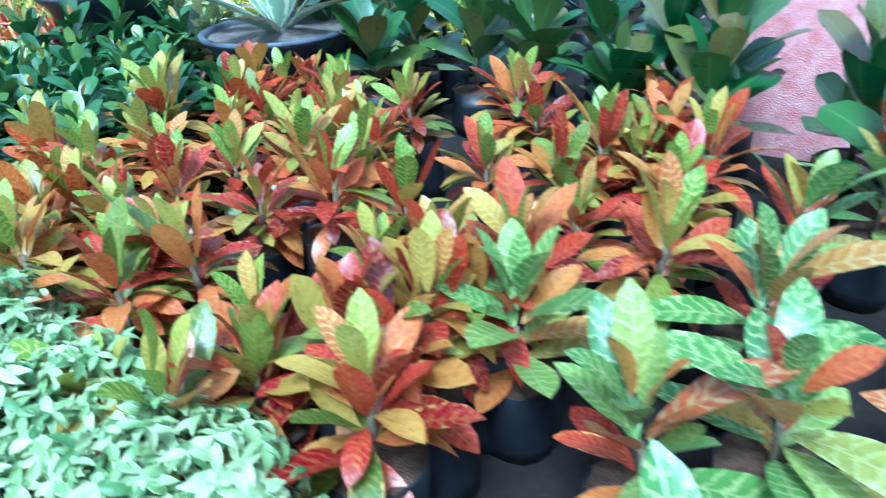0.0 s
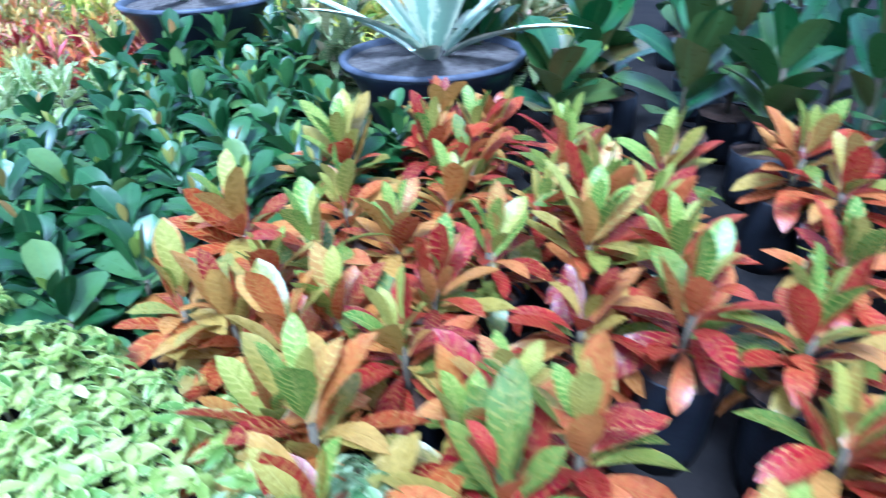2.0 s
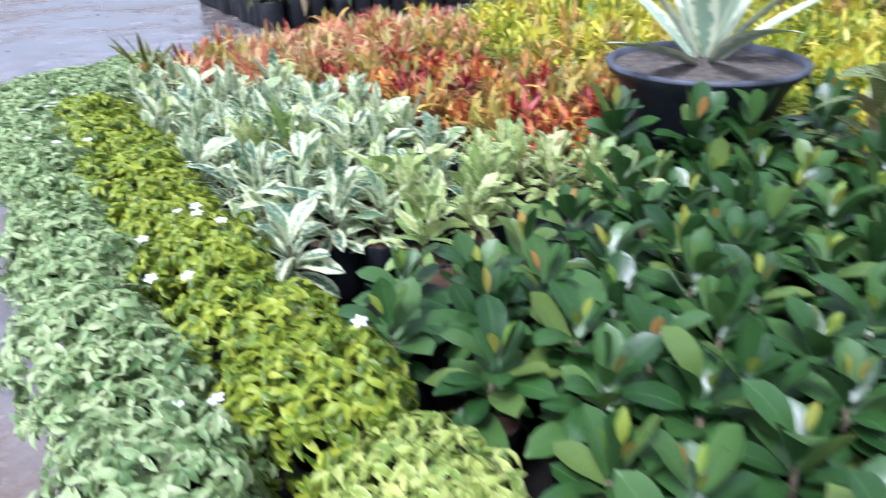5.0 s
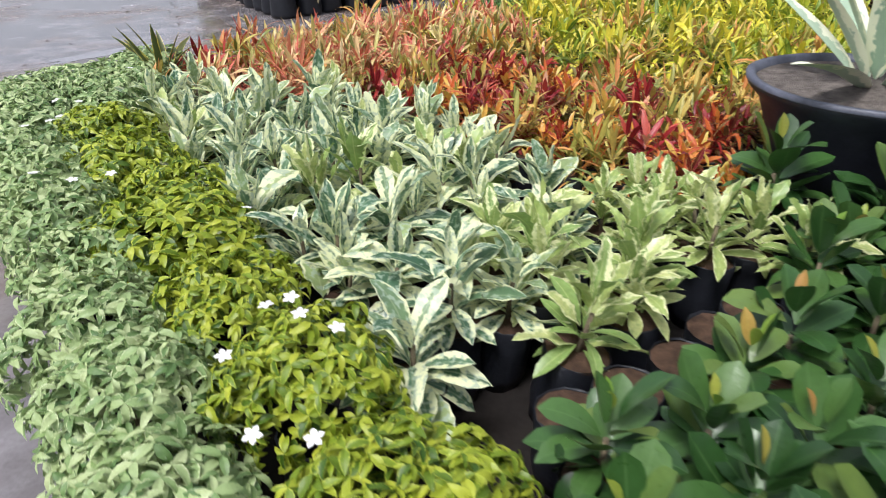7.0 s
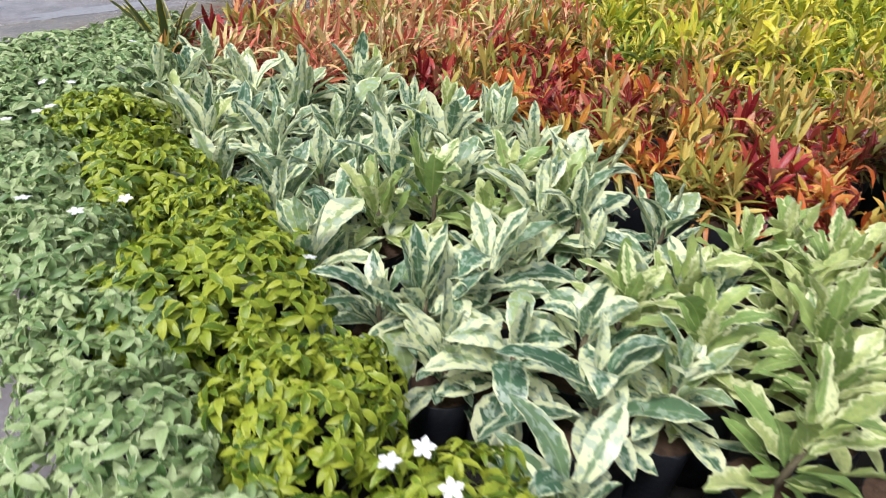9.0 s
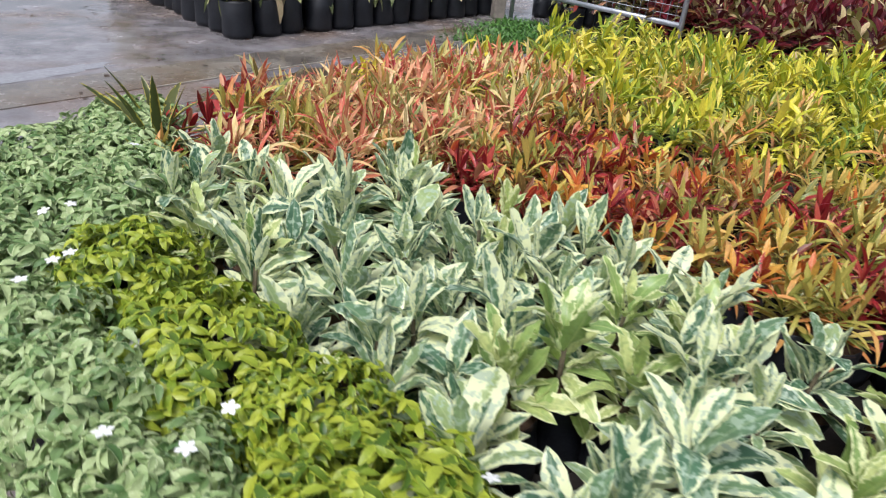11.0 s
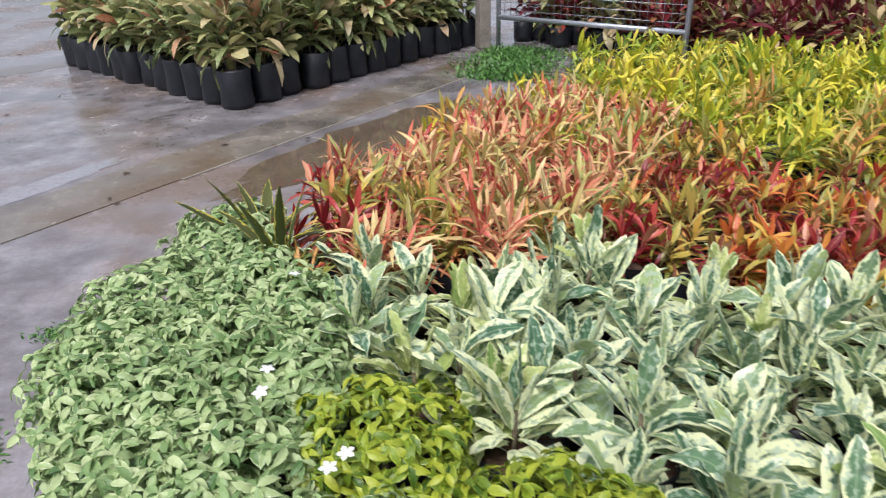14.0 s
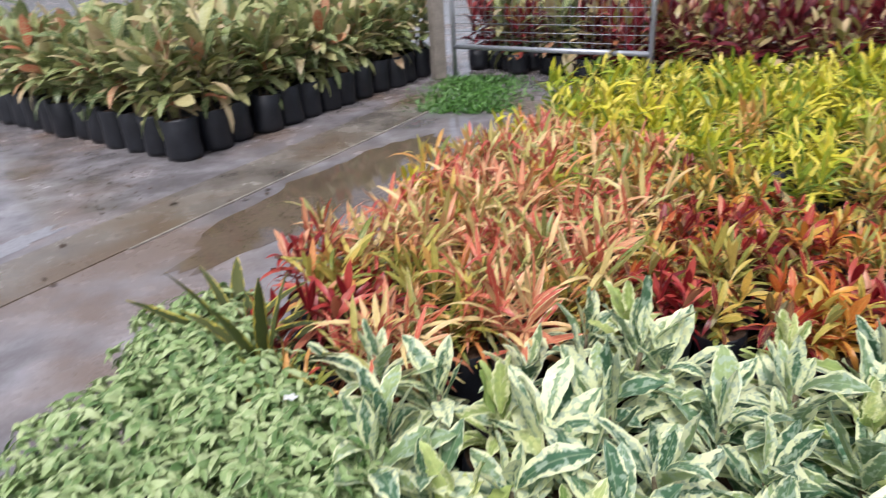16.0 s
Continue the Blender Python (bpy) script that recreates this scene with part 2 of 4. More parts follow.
L_STRIPE = leaf_material("striped_croton_leaf", [(0.0, (0.06, 0.15, 0.03)), (0.45, (0.13, 0.25, 0.05)), (0.65, (0.24, 0.32, 0.06)), (0.82, (0.40, 0.17, 0.04)), (1.0, (0.30, 0.03, 0.02))], (0.46, 0.52, 0.20), 1.2, (0.60, 0.60, 0.28), 0.42, bands=8, rough=0.32, blotch=0.5, margin_vary=0.6)
L_ORANGE = leaf_material("orange_croton_leaf", [(0.0, (0.14, 0.006, 0.014)), (0.18, (0.34, 0.016, 0.022)), (0.32, (0.56, 0.13, 0.03)), (0.48, (0.68, 0.33, 0.05)), (0.64, (0.58, 0.44, 0.09)), (0.8, (0.20, 0.24, 0.05)), (1.0, (0.16, 0.03, 0.02))], (0.66, 0.46, 0.16), 1.05, (0.70, 0.46, 0.12), 0.5, margin_vary=0.7, blotch=0.45, own=0.5)
L_SALMON = leaf_material("salmon_croton_leaf", [(0.0, (0.36, 0.02, 0.03)), (0.15, (0.60, 0.13, 0.08)), (0.36, (0.70, 0.35, 0.19)), (0.58, (0.74, 0.56, 0.25)), (0.78, (0.50, 0.46, 0.13)), (0.9, (0.18, 0.23, 0.06)), (1.0, (0.46, 0.06, 0.04))], (0.76, 0.60, 0.34), 1.0, (0.76, 0.60, 0.30), 0.6, margin_vary=0.7, blotch=0.35, own=0.6)
L_YELLOW = leaf_material("yellow_croton_leaf", [(0.0, (0.08, 0.17, 0.02)), (0.3, (0.34, 0.40, 0.03)), (0.65, (0.66, 0.58, 0.04)), (1.0, (0.74, 0.62, 0.12))], (0.20, 0.29, 0.04), 1.05, (0.72, 0.64, 0.10), 0.6, margin_vary=0.6, own=0.6, blotch=0.4)
L_GREEN = leaf_material("green_leaf", [(0.0, (0.016, 0.052, 0.011)), (0.5, (0.036, 0.098, 0.021)), (0.85, (0.07, 0.145, 0.034)), (1.0, (0.14, 0.20, 0.045))], (0.19, 0.30, 0.10), 1.25, (0.10, 0.19, 0.06), 0.5, rough=0.33, translucent=0.08, spec=0.65)
L_YOUNG = leaf_material("young_leaf", [(0.0, (0.16, 0.30, 0.04)), (0.6, (0.30, 0.34, 0.05)), (1.0, (0.44, 0.22, 0.07))], None, 1, (0.4, 0.35, 0.1), 0.5, rough=0.35, joined=False)
L_RUBBER = leaf_material("rubber_leaf", [(0.0, (0.012, 0.055, 0.012)), (0.45, (0.030, 0.100, 0.020)), (0.75, (0.070, 0.100, 0.020)), (1.0, (0.12, 0.085, 0.022))], (0.14, 0.25, 0.06), 1.25, (0.12, 0.20, 0.06), 0.6, rough=0.32, joined=False, translucent=0.08, spec=0.8)
L_AGAVE = leaf_material("agave_leaf", [(0.0, (0.30, 0.42, 0.30)), (1.0, (0.46, 0.56, 0.42))], (0.80, 0.81, 0.62), 0.5, blotch=0.12, rough=0.45, joined=False, translucent=0.0)
L_OLIVE = leaf_material("olive_croton_leaf", [(0.0, (0.07, 0.13, 0.04)), (0.4, (0.20, 0.26, 0.08)), (0.68, (0.40, 0.39, 0.15)), (0.93, (0.54, 0.40, 0.24)), (1.0, (0.5, 0.12, 0.06))], None, 1, (0.56, 0.54, 0.30), 0.7, bands=11)
L_DEEP = leaf_material("wine_croton_leaf", [(0.0, (0.06, 0.006, 0.012)), (0.42, (0.18, 0.012, 0.025)), (0.62, (0.34, 0.06, 0.05)), (0.8, (0.22, 0.24, 0.06)), (1.0, (0.62, 0.46, 0.26))], None, 1, (0.4, 0.10, 0.07), 0.5, own=0.6)
L_GRASS = leaf_material("weed_leaf", [(0.0, (0.04, 0.12, 0.02)), (1.0, (0.12, 0.26, 0.05))])


# ---- builders ----
def leaf_arrays(length, width, segs=5, curl=0.6, fold=0.25, widest=0.5, wave=0.0, blunt=1.0, twist=0.0, jag=0.0):
    """A blade from the origin along +Y: three columns of points, folded along the midrib, bent downwards to its tip."""
    pts, uvs, faces = [], [], []
    y = z = 0.0
    ang = 0.0
    for i in range(segs + 1):
        s = i / segs
        if i:
            ang = -curl * s
            y += math.cos(ang) * length / segs
            z += math.sin(ang) * length / segs
        p = math.log(0.5) / math.log(widest)
        w = width / 2 * max(0.04, math.sin(math.pi * min(s ** p, 1.0)) ** (0.75 / blunt)) if 0 < s < 1 else width * 0.035
        w *= 1 + jag * (1 if i % 2 else -1)
        lift = w * fold
        wv = wave * width * math.sin(s * 11)
        tw = twist * s
        pts += [(-w, y, z + lift + wv + tw * w), (0, y, z), (w, y, z + lift - wv - tw * w)]
        uvs += [(0, s), (0.5, s), (1, s)]
        if i:
            a = 3 * (i - 1)
            faces += [(a, a + 1, a + 4, a + 3), (a + 1, a + 2, a + 5, a + 4)]
    return np.array(pts), np.array(uvs), np.array(faces)


def mesh_from(name, pts, uvs, faces, material):
    me = bpy.data.meshes.new(name)
    me.from_pydata(pts.tolist(), [], faces.tolist())
    layer = me.uv_layers.new(name="UVMap")
    idx = np.empty(len(me.loops), dtype=np.int32)
    me.loops.foreach_get("vertex_index", idx)
    layer.data.foreach_set("uv", np.asarray(uvs, dtype=np.float32)[idx].ravel())
    me.polygons.foreach_set("use_smooth", np.ones(len(me.polygons), dtype=bool))
    me.materials.append(material)
    return me


def leaf_mesh(name, material, *args, **kw):
    return mesh_from(name, *leaf_arrays(*args, **kw), material)


def joined_leaves(name, material, leaves):
    """leaves: (arrays, matrix) pairs in one mesh."""
    P, U, F, n = [], [], [], 0
    for (p, u, f), m in leaves:
        mm = np.array(m)
        P.append(p @ mm[:3, :3].T + mm[:3, 3])
        U.append(u)
        F.append(f + n)
        n += len(p)
    return mesh_from(name, np.vstack(P), np.vstack(U), np.vstack(F), material)


def lathe(name, profile, material, sides=20, rumple=0.0, rng=None):
    """A turned mesh from (radius, height) pairs, closed where the radius is 0."""
    rng = rng or random
    bm = bmesh.new()
    rings = []
    for r, z in profile:
        if r <= 0:
            rings.append([bm.verts.new((0, 0, z))])
        else:
            rings.append([bm.verts.new(((r + rng.uniform(-rumple, rumple)) * math.cos(2 * math.pi * k / sides), (r + rng.uniform(-rumple, rumple)) * math.sin(2 * math.pi * k / sides), z + rng.uniform(-rumple, rumple))) for k in range(sides)])
    for a, b in zip(rings, rings[1:]):
        for k in range(sides):
            k2 = (k + 1) % sides
            if len(a) == 1:
                bm.faces.new((a[0], b[k], b[k2]))
            elif len(b) == 1:
                bm.faces.new((a[k], a[k2], b[0]))
            else:
                bm.faces.new((a[k], a[k2], b[k2], b[k]))
    for f in bm.faces:
        f.smooth = True
    return finish(name, bm, material)


def finish(name, bm, material):
    bmesh.ops.recalc_face_normals(bm, faces=bm.faces)
    me = bpy.data.meshes.new(name)
    bm.to_mesh(me)
    bm.free()
    me.materials.append(material)
    return me


def rod(name, a, b, r, material, sides=8):
    """A straight round bar from a to b."""
    bm = bmesh.new()
    a, b = Vector(a), Vector(b)
    q = (b - a).to_track_quat("Z", "Y").to_matrix()
    ends = []
    for p in (a, b):
        ends.append([bm.verts.new(p + q @ Vector((r * math.cos(2 * math.pi * k / sides), r * math.sin(2 * math.pi * k / sides), 0))) for k in range(sides)])
    for k in range(sides):
        k2 = (k + 1) % sides
        f = bm.faces.new((ends[0][k], ends[0][k2], ends[1][k2], ends[1][k]))
        f.smooth = True
    bm.faces.new(ends[0][::-1])
    bm.faces.new(ends[1])
    return finish(name, bm, material)


def under(name, mesh, parent, m=None, label=""):
    ob = new(name, mesh)
    ob.parent = parent
    if m is not None:
        ob.matrix_basis = m
    if label:
        ob["label"] = label
    return ob


def thing(name, m, label, category, group=""):
    ob = new(name)
    ob.empty_display_size = 0.05
    ob.matrix_basis = m
    return tagged(ob, label, category, group)


def inside(poly, x, y):
    odd = False
    for (x1, y1), (x2, y2) in zip(poly, poly[1:] + poly[:1]):
        if (y1 > y) != (y2 > y) and x < (x2 - x1) * (y - y1) / (y2 - y1) + x1:
            odd = not odd
    return odd


def spread(poly, step, jitter, rng, turn=45.0):
    """Places in a polygon on a turned, staggered and jittered grid."""
    c, s = math.cos(radians(turn)), math.sin(radians(turn))
    out = []
    n = max(60, int(9 / step))
    for j in range(-n, n):
        for i in range(-n, n):
            a, b = (i + 0.5 * (j % 2)) * step, j * step * 0.88
            x = c * a - s * b + rng.uniform(-jitter, jitter)
            y = s * a + c * b + rng.uniform(-jitter, jitter)
            if inside(poly, x, y):
                out.append((x, y))
    return out


def quad_sheet(name, corners, z, thick, material, label):
    bm = bmesh.new()
    top = [bm.verts.new((x, y, z)) for x, y in corners]
    low = [bm.verts.new((x, y, z - thick)) for x, y in corners]
    bm.faces.new(top)
    bm.faces.new(low[::-1])
    for k in range(len(top)):
        k2 = (k + 1) % len(top)
        bm.faces.new((top[k], low[k], low[k2], top[k2]))
    return tagged(new(name, finish(name, bm, material)), label, name.replace("_", " "), kind="structure")


# ---- ground ----
quad_sheet("ground", [(-400, -400), (400, -400), (400, 400), (-400, 400)], 0.0, 0.3, M_GROUND, "rain-wet grey concrete yard with puddles and brown stains")
slab = [(-3.35, 2.95), (-3.05, 2.62), (0.35, 6.9), (0.0, 7.2)]
quad_sheet("drain_slab", slab, 0.005, 0.05, M_SLAB, "damp sandy concrete strip beside the plant beds")
quad_sheet("mortar_line", [(-1.86, 4.1), (-1.849, 4.092), (0.008, 6.434), (0.0, 6.445)], 0.009, 0.03, M_CHALK, "pale mortar line along the concrete strip")
quad_sheet("bed_mat", [(3.6, -3.3), (-1.3, 1.6), (-1.45, 2.6), (-1.02, 3.05), (-0.45, 3.75), (0.0, 4.25), (0.4, 4.75), (0.9, 5.7), (3.0, 5.8), (8.5, 4.5), (9.0, -1.0), (6.0, -3.2)], 0.006, 0.02, M_MAT, "dark weed mat with wet soil under the plants")



def puddle(x, y, length, width, turn, seed, material, label):
    """A film of water with a ragged edge, lying on the concrete."""
    bm = bmesh.new()
    edge = []
    c, s_ = math.cos(radians(turn)), math.sin(radians(turn))
    for k in range(72):
        a = 2 * math.pi * k / 72
        g = 1 + 0.45 * noise.noise(Vector((2.2 * math.cos(a), 2.2 * math.sin(a), seed))) + 0.22 * noise.noise(Vector((7 * math.cos(a), 7 * math.sin(a), seed + 3)))
        du, dv = length * math.cos(a) * g, width * math.sin(a) * g
        edge.append(bm.verts.new((x + c * du - s_ * dv, y + s_ * du + c * dv, 0.0)))
    bm.faces.new(edge)
    ob = tagged(new("puddle", finish("puddle", bm, material)), label, "puddle", kind="structure")
    ob.matrix_basis = pose(0, 0, 0.0018)


puddle(-0.74, 4.76, 1.2, 0.34, 51.5, 4.0, M_WATER, "shallow muddy puddle on the concrete beside the crotons")
puddle(-2.62, 4.14, 0.55, 0.10, 58, 9.0, M_FILM, "bright film of rain water along the concrete strip")
puddle(-4.6, 7.6, 0.7, 0.25, 35, 15.0, M_WATER, "muddy puddle beside the potted crotons")

# ---- shared pieces ----
BAGS = [lathe("grow_bag", [(0, 0), (0.066, 0), (0.074, 0.05), (0.073, 0.13), (0.077, 0.198), (0.0755, 0.2), (0.074, 0.194)], M_BAG, 14, 0.003, random.Random(k)) for k in range(3)]
SOILS = [lathe("soil", [(0.0752, 0.192), (0.055, 0.196), (0.03, 0.195), (0, 0.197)], M_SOIL, 14, 0.003, random.Random(k)) for k in range(2)]
STEMS = [rod("stem", (0, 0, 0.17), (0.004, 0.003, 0.30), 0.006, M_STEM)]
FLOWER = joined_leaves("flower", M_PETAL, [(leaf_arrays(0.018, 0.012, 3, 0.2, 0.1, 0.6), pose(0, 0, 0, 12, 0, 72 * k)) for k in range(5)])


def grow_bag(parent, rng, scale=1.0, filled=True):
    bag = under("grow_bag", rng.choice(BAGS), parent, pose(0, 0, 0, 0, 0, rng.uniform(0, 360)) @ Matrix.Diagonal((scale, scale, 1, 1)))
    if filled:
        under("soil", rng.choice(SOILS), bag, None, "brown potting soil")


def rosette(parent, rng, meshes, count, base, top, low_tilt, high_tilt, size=(0.85, 1.15), young=None, young_count=0, reach=0.012):
    """Leaves in a spiral round a stem: flat below, steep at the top."""
    az = rng.uniform(0, 360)
    for k in range(count):
        f = k / max(1, count - 1)
        az += 137.5 + rng.uniform(-18, 18)
        tilt = low_tilt + (high_tilt - low_tilt) * f + rng.uniform(-10, 10)
        z = base + (top - base) * f
        pool = young if young and k >= count - young_count else meshes
        sc = rng.uniform(*size) * (1.0 - 0.25 * max(0, f - 0.6) / 0.4)
        r = radians(az)
        m = pose(-reach * math.sin(r), reach * math.cos(r), z, tilt, rng.uniform(-12, 12), az) @ Matrix.Scale(sc, 4)
        under("leaf", rng.choice(pool), parent, m)


def lower_leaves(material, seed, count, base, top, low_tilt, high_tilt, sizes):
    """The older leaves low on a plant, joined in one mesh."""
    rng = random.Random(seed)
    out = []
    for k in range(count):
        f = k / (count - 1)
        az = 137.5 * k + rng.uniform(-25, 25)
        r = radians(az)
        length, width = rng.choice(sizes)
        blade = leaf_arrays(length, width, 6, rng.uniform(0.2, 1.3), rng.uniform(0.15, 0.35), 0.6, 0.02, 1.35, rng.uniform(-0.3, 0.3))
        m = pose(-0.014 * math.sin(r), 0.014 * math.cos(r), base + (top - base) * f, low_tilt + (high_tilt - low_tilt) * f + rng.uniform(-14, 14), rng.uniform(-15, 15), az)
        out.append((blade, m @ Matrix.Scale(rng.uniform(0.7, 1.15), 4)))
    return joined_leaves("lower_leaves", material, out)


def clear_of(places, x, y, gap):
    return all(math.hypot(x - a, y - b) > gap for a, b in places)


# ---- clipped hedge plants along the walk ----
def hedge_foliage(name, material, seed, rx, ry, rz, zc, sprigs, size):
    rng = random.Random(seed)
    blades = [leaf_arrays(size * k, size * 0.38 * k, 4, 1.25, 0.35, 0.42) for k in (0.75, 0.95, 1.15)]
    out = []
    for k in range(sprigs):
        f = (k + 0.5) / sprigs
        zz = 1 - 1.25 * f
        rr = math.sqrt(max(0, 1 - zz * zz))
        az = k * 2.39996 + rng.uniform(-0.3, 0.3)
        g = rng.uniform(0.74, 1.04) + 0.07 * math.sin(az * 3 + seed) * rr
        sq = 1 + 0.12 * abs(math.sin(2 * az))
        n = Vector((rr * math.cos(az), rr * math.sin(az), zz * 0.9 + 0.35)).normalized()
        p = Vector((rx * rr * sq * math.cos(az), ry * rr * sq * math.sin(az), rz * abs(zz) ** 0.6 * (1 if zz > 0 else -1))) * g + Vector((0, 0, zc))
        q = (n + Vector((rng.uniform(-0.3, 0.3), rng.uniform(-0.3, 0.3), 0.2))).normalized().to_track_quat("Z", "Y").to_matrix().to_4x4()
        for j in range(8):
            m = Matrix.Translation(p) @ q @ pose(0, 0, -0.012 * (j // 4), 8 + 30 * (j // 4 == 1) + rng.uniform(-26, 26), rng.uniform(-30, 30), 90 * j + 45 * (j // 4) + rng.uniform(-20, 20))
            out.append((rng.choice(blades), m))
    return joined_leaves(name, material, out)


PALE = [hedge_foliage("foliage", L_PALE, 10 + k, 0.18, 0.18, 0.18, 0.27, 175, 0.041) for k in range(4)]
# lime plants in the leaf colour that has overexposure painted in
LIME_LIT = [hedge_foliage("foliage", L_LIME_LIT, 27 + k, 0.19, 0.18, 0.18, 0.27, 175, 0.040) for k in range(2)]
LIME = [hedge_foliage("foliage", L_LIME, 20 + k, 0.19, 0.18, 0.18, 0.27, 175, 0.040) for k in range(4)]


def uv_place(u, v):
    """Place from the distance along the walk and the distance off the bed's outer edge."""
    return (-0.7071 * u + 0.7071 * v, 0.7071 * u + 0.7071 * v)


def hedge_plant(x, y, meshes, rng, label, height=1.0, size=1.0, flowers=0):
    ob = thing("hedge_plant", pose(x, y, 0.006, 0, 0, rng.uniform(0, 360)), label, "plant", "clipped border plants")
    under("foliage", rng.choice(meshes), ob, Matrix.Diagonal((size, size, height, 1)))
    under("grow_bag", rng.choice(BAGS), ob, Matrix.Diagonal((1.1, 1.1, 1, 1)))
    under("stem", STEMS[0], ob, pose(0, 0, 0), "thin brown stem")
    for k in range(flowers):
        a, r = rng.uniform(0, 6.28), rng.uniform(0.02, 0.12)
        under("flower", FLOWER, ob, pose(r * math.cos(a), r * math.sin(a), 0.465 * height - r * r * 4, rng.uniform(-15, 15), rng.uniform(-15, 15), rng.uniform(0, 70)), "small white star flower")
    HEDGE.append(ob)
    return ob


HEDGE = []
rng = random.Random(5)
PALE_LABEL = "pale mint-green variegated border plant with tiny leaves"
LIME_LABEL = "yellow-green clipped border plant with tiny leaves"
LIME_LIT_LABEL = "pale lime-green clipped border plant with tiny leaves"
for u, v, size in ((1.55, 0.54, 1.0), (1.12, 0.54, 1.15), (0.84, 0.62, 0.9), (0.56, 0.56, 1.28), (0.13, 0.58, 0.95), (-0.24, 0.62, 0.95), (-0.6, 0.62, 1.05), (-0.95, 0.66, 1.0), (-1.32, 0.67, 1.05), (-1.72, 0.68, 1.1), (-2.08, 0.72, 1.0), (-2.45, 0.72, 1.2), (-2.85, 0.72, 1.1), (-3.2, 0.71, 1.06), (-3.52, 0.68, 1.05), (-3.82, 0.62, 1.0), (-2.9, 0.34, 1.0), (-3.24, 0.32, 1.0), (-3.58, 0.30, 1.0), (-3.9, 0.32, 1.0)):
    # between u -2.7 and -1.2: lime plants paled by painted overexposure
    kind_of, words = (LIME, LIME_LABEL) if u > -1.2 else (LIME_LIT, LIME_LIT_LABEL) if u > -2.7 else (PALE, PALE_LABEL)
    hedge_plant(*uv_place(u, v), kind_of, rng, words, rng.uniform(0.94, 1.04), size)
u = -2.5
while u < 1.75:
    hedge_plant(*uv_place(u + rng.uniform(-0.03, 0.03), (0.31 if u < 0.6 else 0.30) + rng.uniform(-0.03, 0.03)), PALE, rng, PALE_LABEL, rng.uniform(0.9, 1.03), rng.uniform(0.92, 1.04), rng.choice((0, 0, 0, 1)))
    u += 0.30
for u, v in ((1.62, 0.17), (1.88, 0.20), (2.12, 0.27), (2.30, 0.38), (1.93, 0.60), (1.97, 0.36), (2.15, 0.56), (2.25, 0.36), (2.48, 0.58), (2.28, 0.80), (2.58, 0.84), (2.72, 0.98), (2.05, 0.76)):
    hedge_plant(*uv_place(u, v), PALE, rng, PALE_LABEL, rng.uniform(0.9, 1.0), rng.uniform(0.95, 1.1), rng.choice((0, 0, 1)))

for x, y in ((-0.41, 0.80), (-0.28, 0.79), (0.19, 0.87), (-0.77, 1.35), (-0.80, 1.33), (-0.26, 0.92), (0.51, 0.32), (0.55, 0.35), (0.49, 0.18), (0.68, 0.26), (1.20, -0.12), (0.73, 0.01), (0.62, 0.02), (0.60, 0.28), (1.71, -0.51), (1.76, -0.55), (1.02, -0.37), (-0.95, 1.55)):
    host = min(HEDGE, key=lambda h: math.hypot(h.location.x - x, h.location.y - y))
    off = min(0.95, math.hypot(host.location.x - x, host.location.y - y) / 0.2)
    place = pose(x, y, 0.30 + 0.185 * (1 - off * off) ** 0.3, rng.uniform(-18, 18), rng.uniform(-18, 18), rng.uniform(0, 72))
    under("flower", FLOWER, host, host.matrix_basis.inverted() @ place, "small white star flower")

# ---- soil-filled bags with no plant between two beds ----
BARE = ((1.12, 0.42), (1.24, 0.52), (1.37, 0.65), (1.47, 0.79), (1.57, 0.90))


def free(x, y):
    return all(math.hypot(x - a, y - b) > 0.13 for a, b in BARE)


rng = random.Random(16)
for x, y in BARE:
    ob = thing("soil_bag", pose(x, y, 0.006, 0, 0, rng.uniform(0, 360)), "black grow bag filled with brown soil, nothing planted", "grow bag", "unplanted bags")
    grow_bag(ob, rng, 1.05)

# ---- variegated crotons ----
VAR = [leaf_mesh("leaf", L_VAR, L, W, 10, c, f, 0.55, wv, 1.12, tw, 0.05) for L, W, c, f, wv, tw in ((0.165, 0.058, 0.7, 0.25, 0.07, 0.3), (0.15, 0.052, 0.3, 0.35, 0.06, -0.3), (0.185, 0.062, 1.2, 0.2, 0.08, 0.4), (0.16, 0.068, 2.0, 0.15, 0.07, -0.5), (0.14, 0.042, 0.1, 0.4, 0.05, 0.2), (0.17, 0.05, -0.2, 0.4, 0.08, -0.3))]
CREAM = [leaf_mesh("leaf", L_CREAM, L, W, 12, c, f, 0.55, wv, 1.2, tw, 0.12) for L, W, c, f, wv, tw in ((0.15, 0.044, 0.6, 0.3, 0.14, 0.3), (0.13, 0.04, 0.2, 0.4, 0.12, -0.4), (0.17, 0.047, 1.2, 0.2, 0.16, 0.5), (0.14, 0.042, -0.2, 0.4, 0.12, 0.0))]
VAR_LOW = [lower_leaves(L_VAR, 100 + k, 9, 0.205, 0.26, 4, 42, ((0.15, 0.055), (0.12, 0.045))) for k in range(3)]
CREAM_LOW = [lower_leaves(L_CREAM, 110 + k, 11, 0.205, 0.26, 4, 45, ((0.13, 0.038), (0.11, 0.034))) for k in range(3)]
VAR_BED = [(0.86, 0.28), (0.36, 0.72), (-0.16, 1.22), (-0.66, 1.70), (-0.95, 2.0), (-0.92, 2.2), (-0.1, 2.38), (0.5, 2.02), (0.93, 1.6), (1.36, 1.36), (1.7, 1.46), (1.74, 1.15), (1.5, 0.80), (1.2, 0.55)]
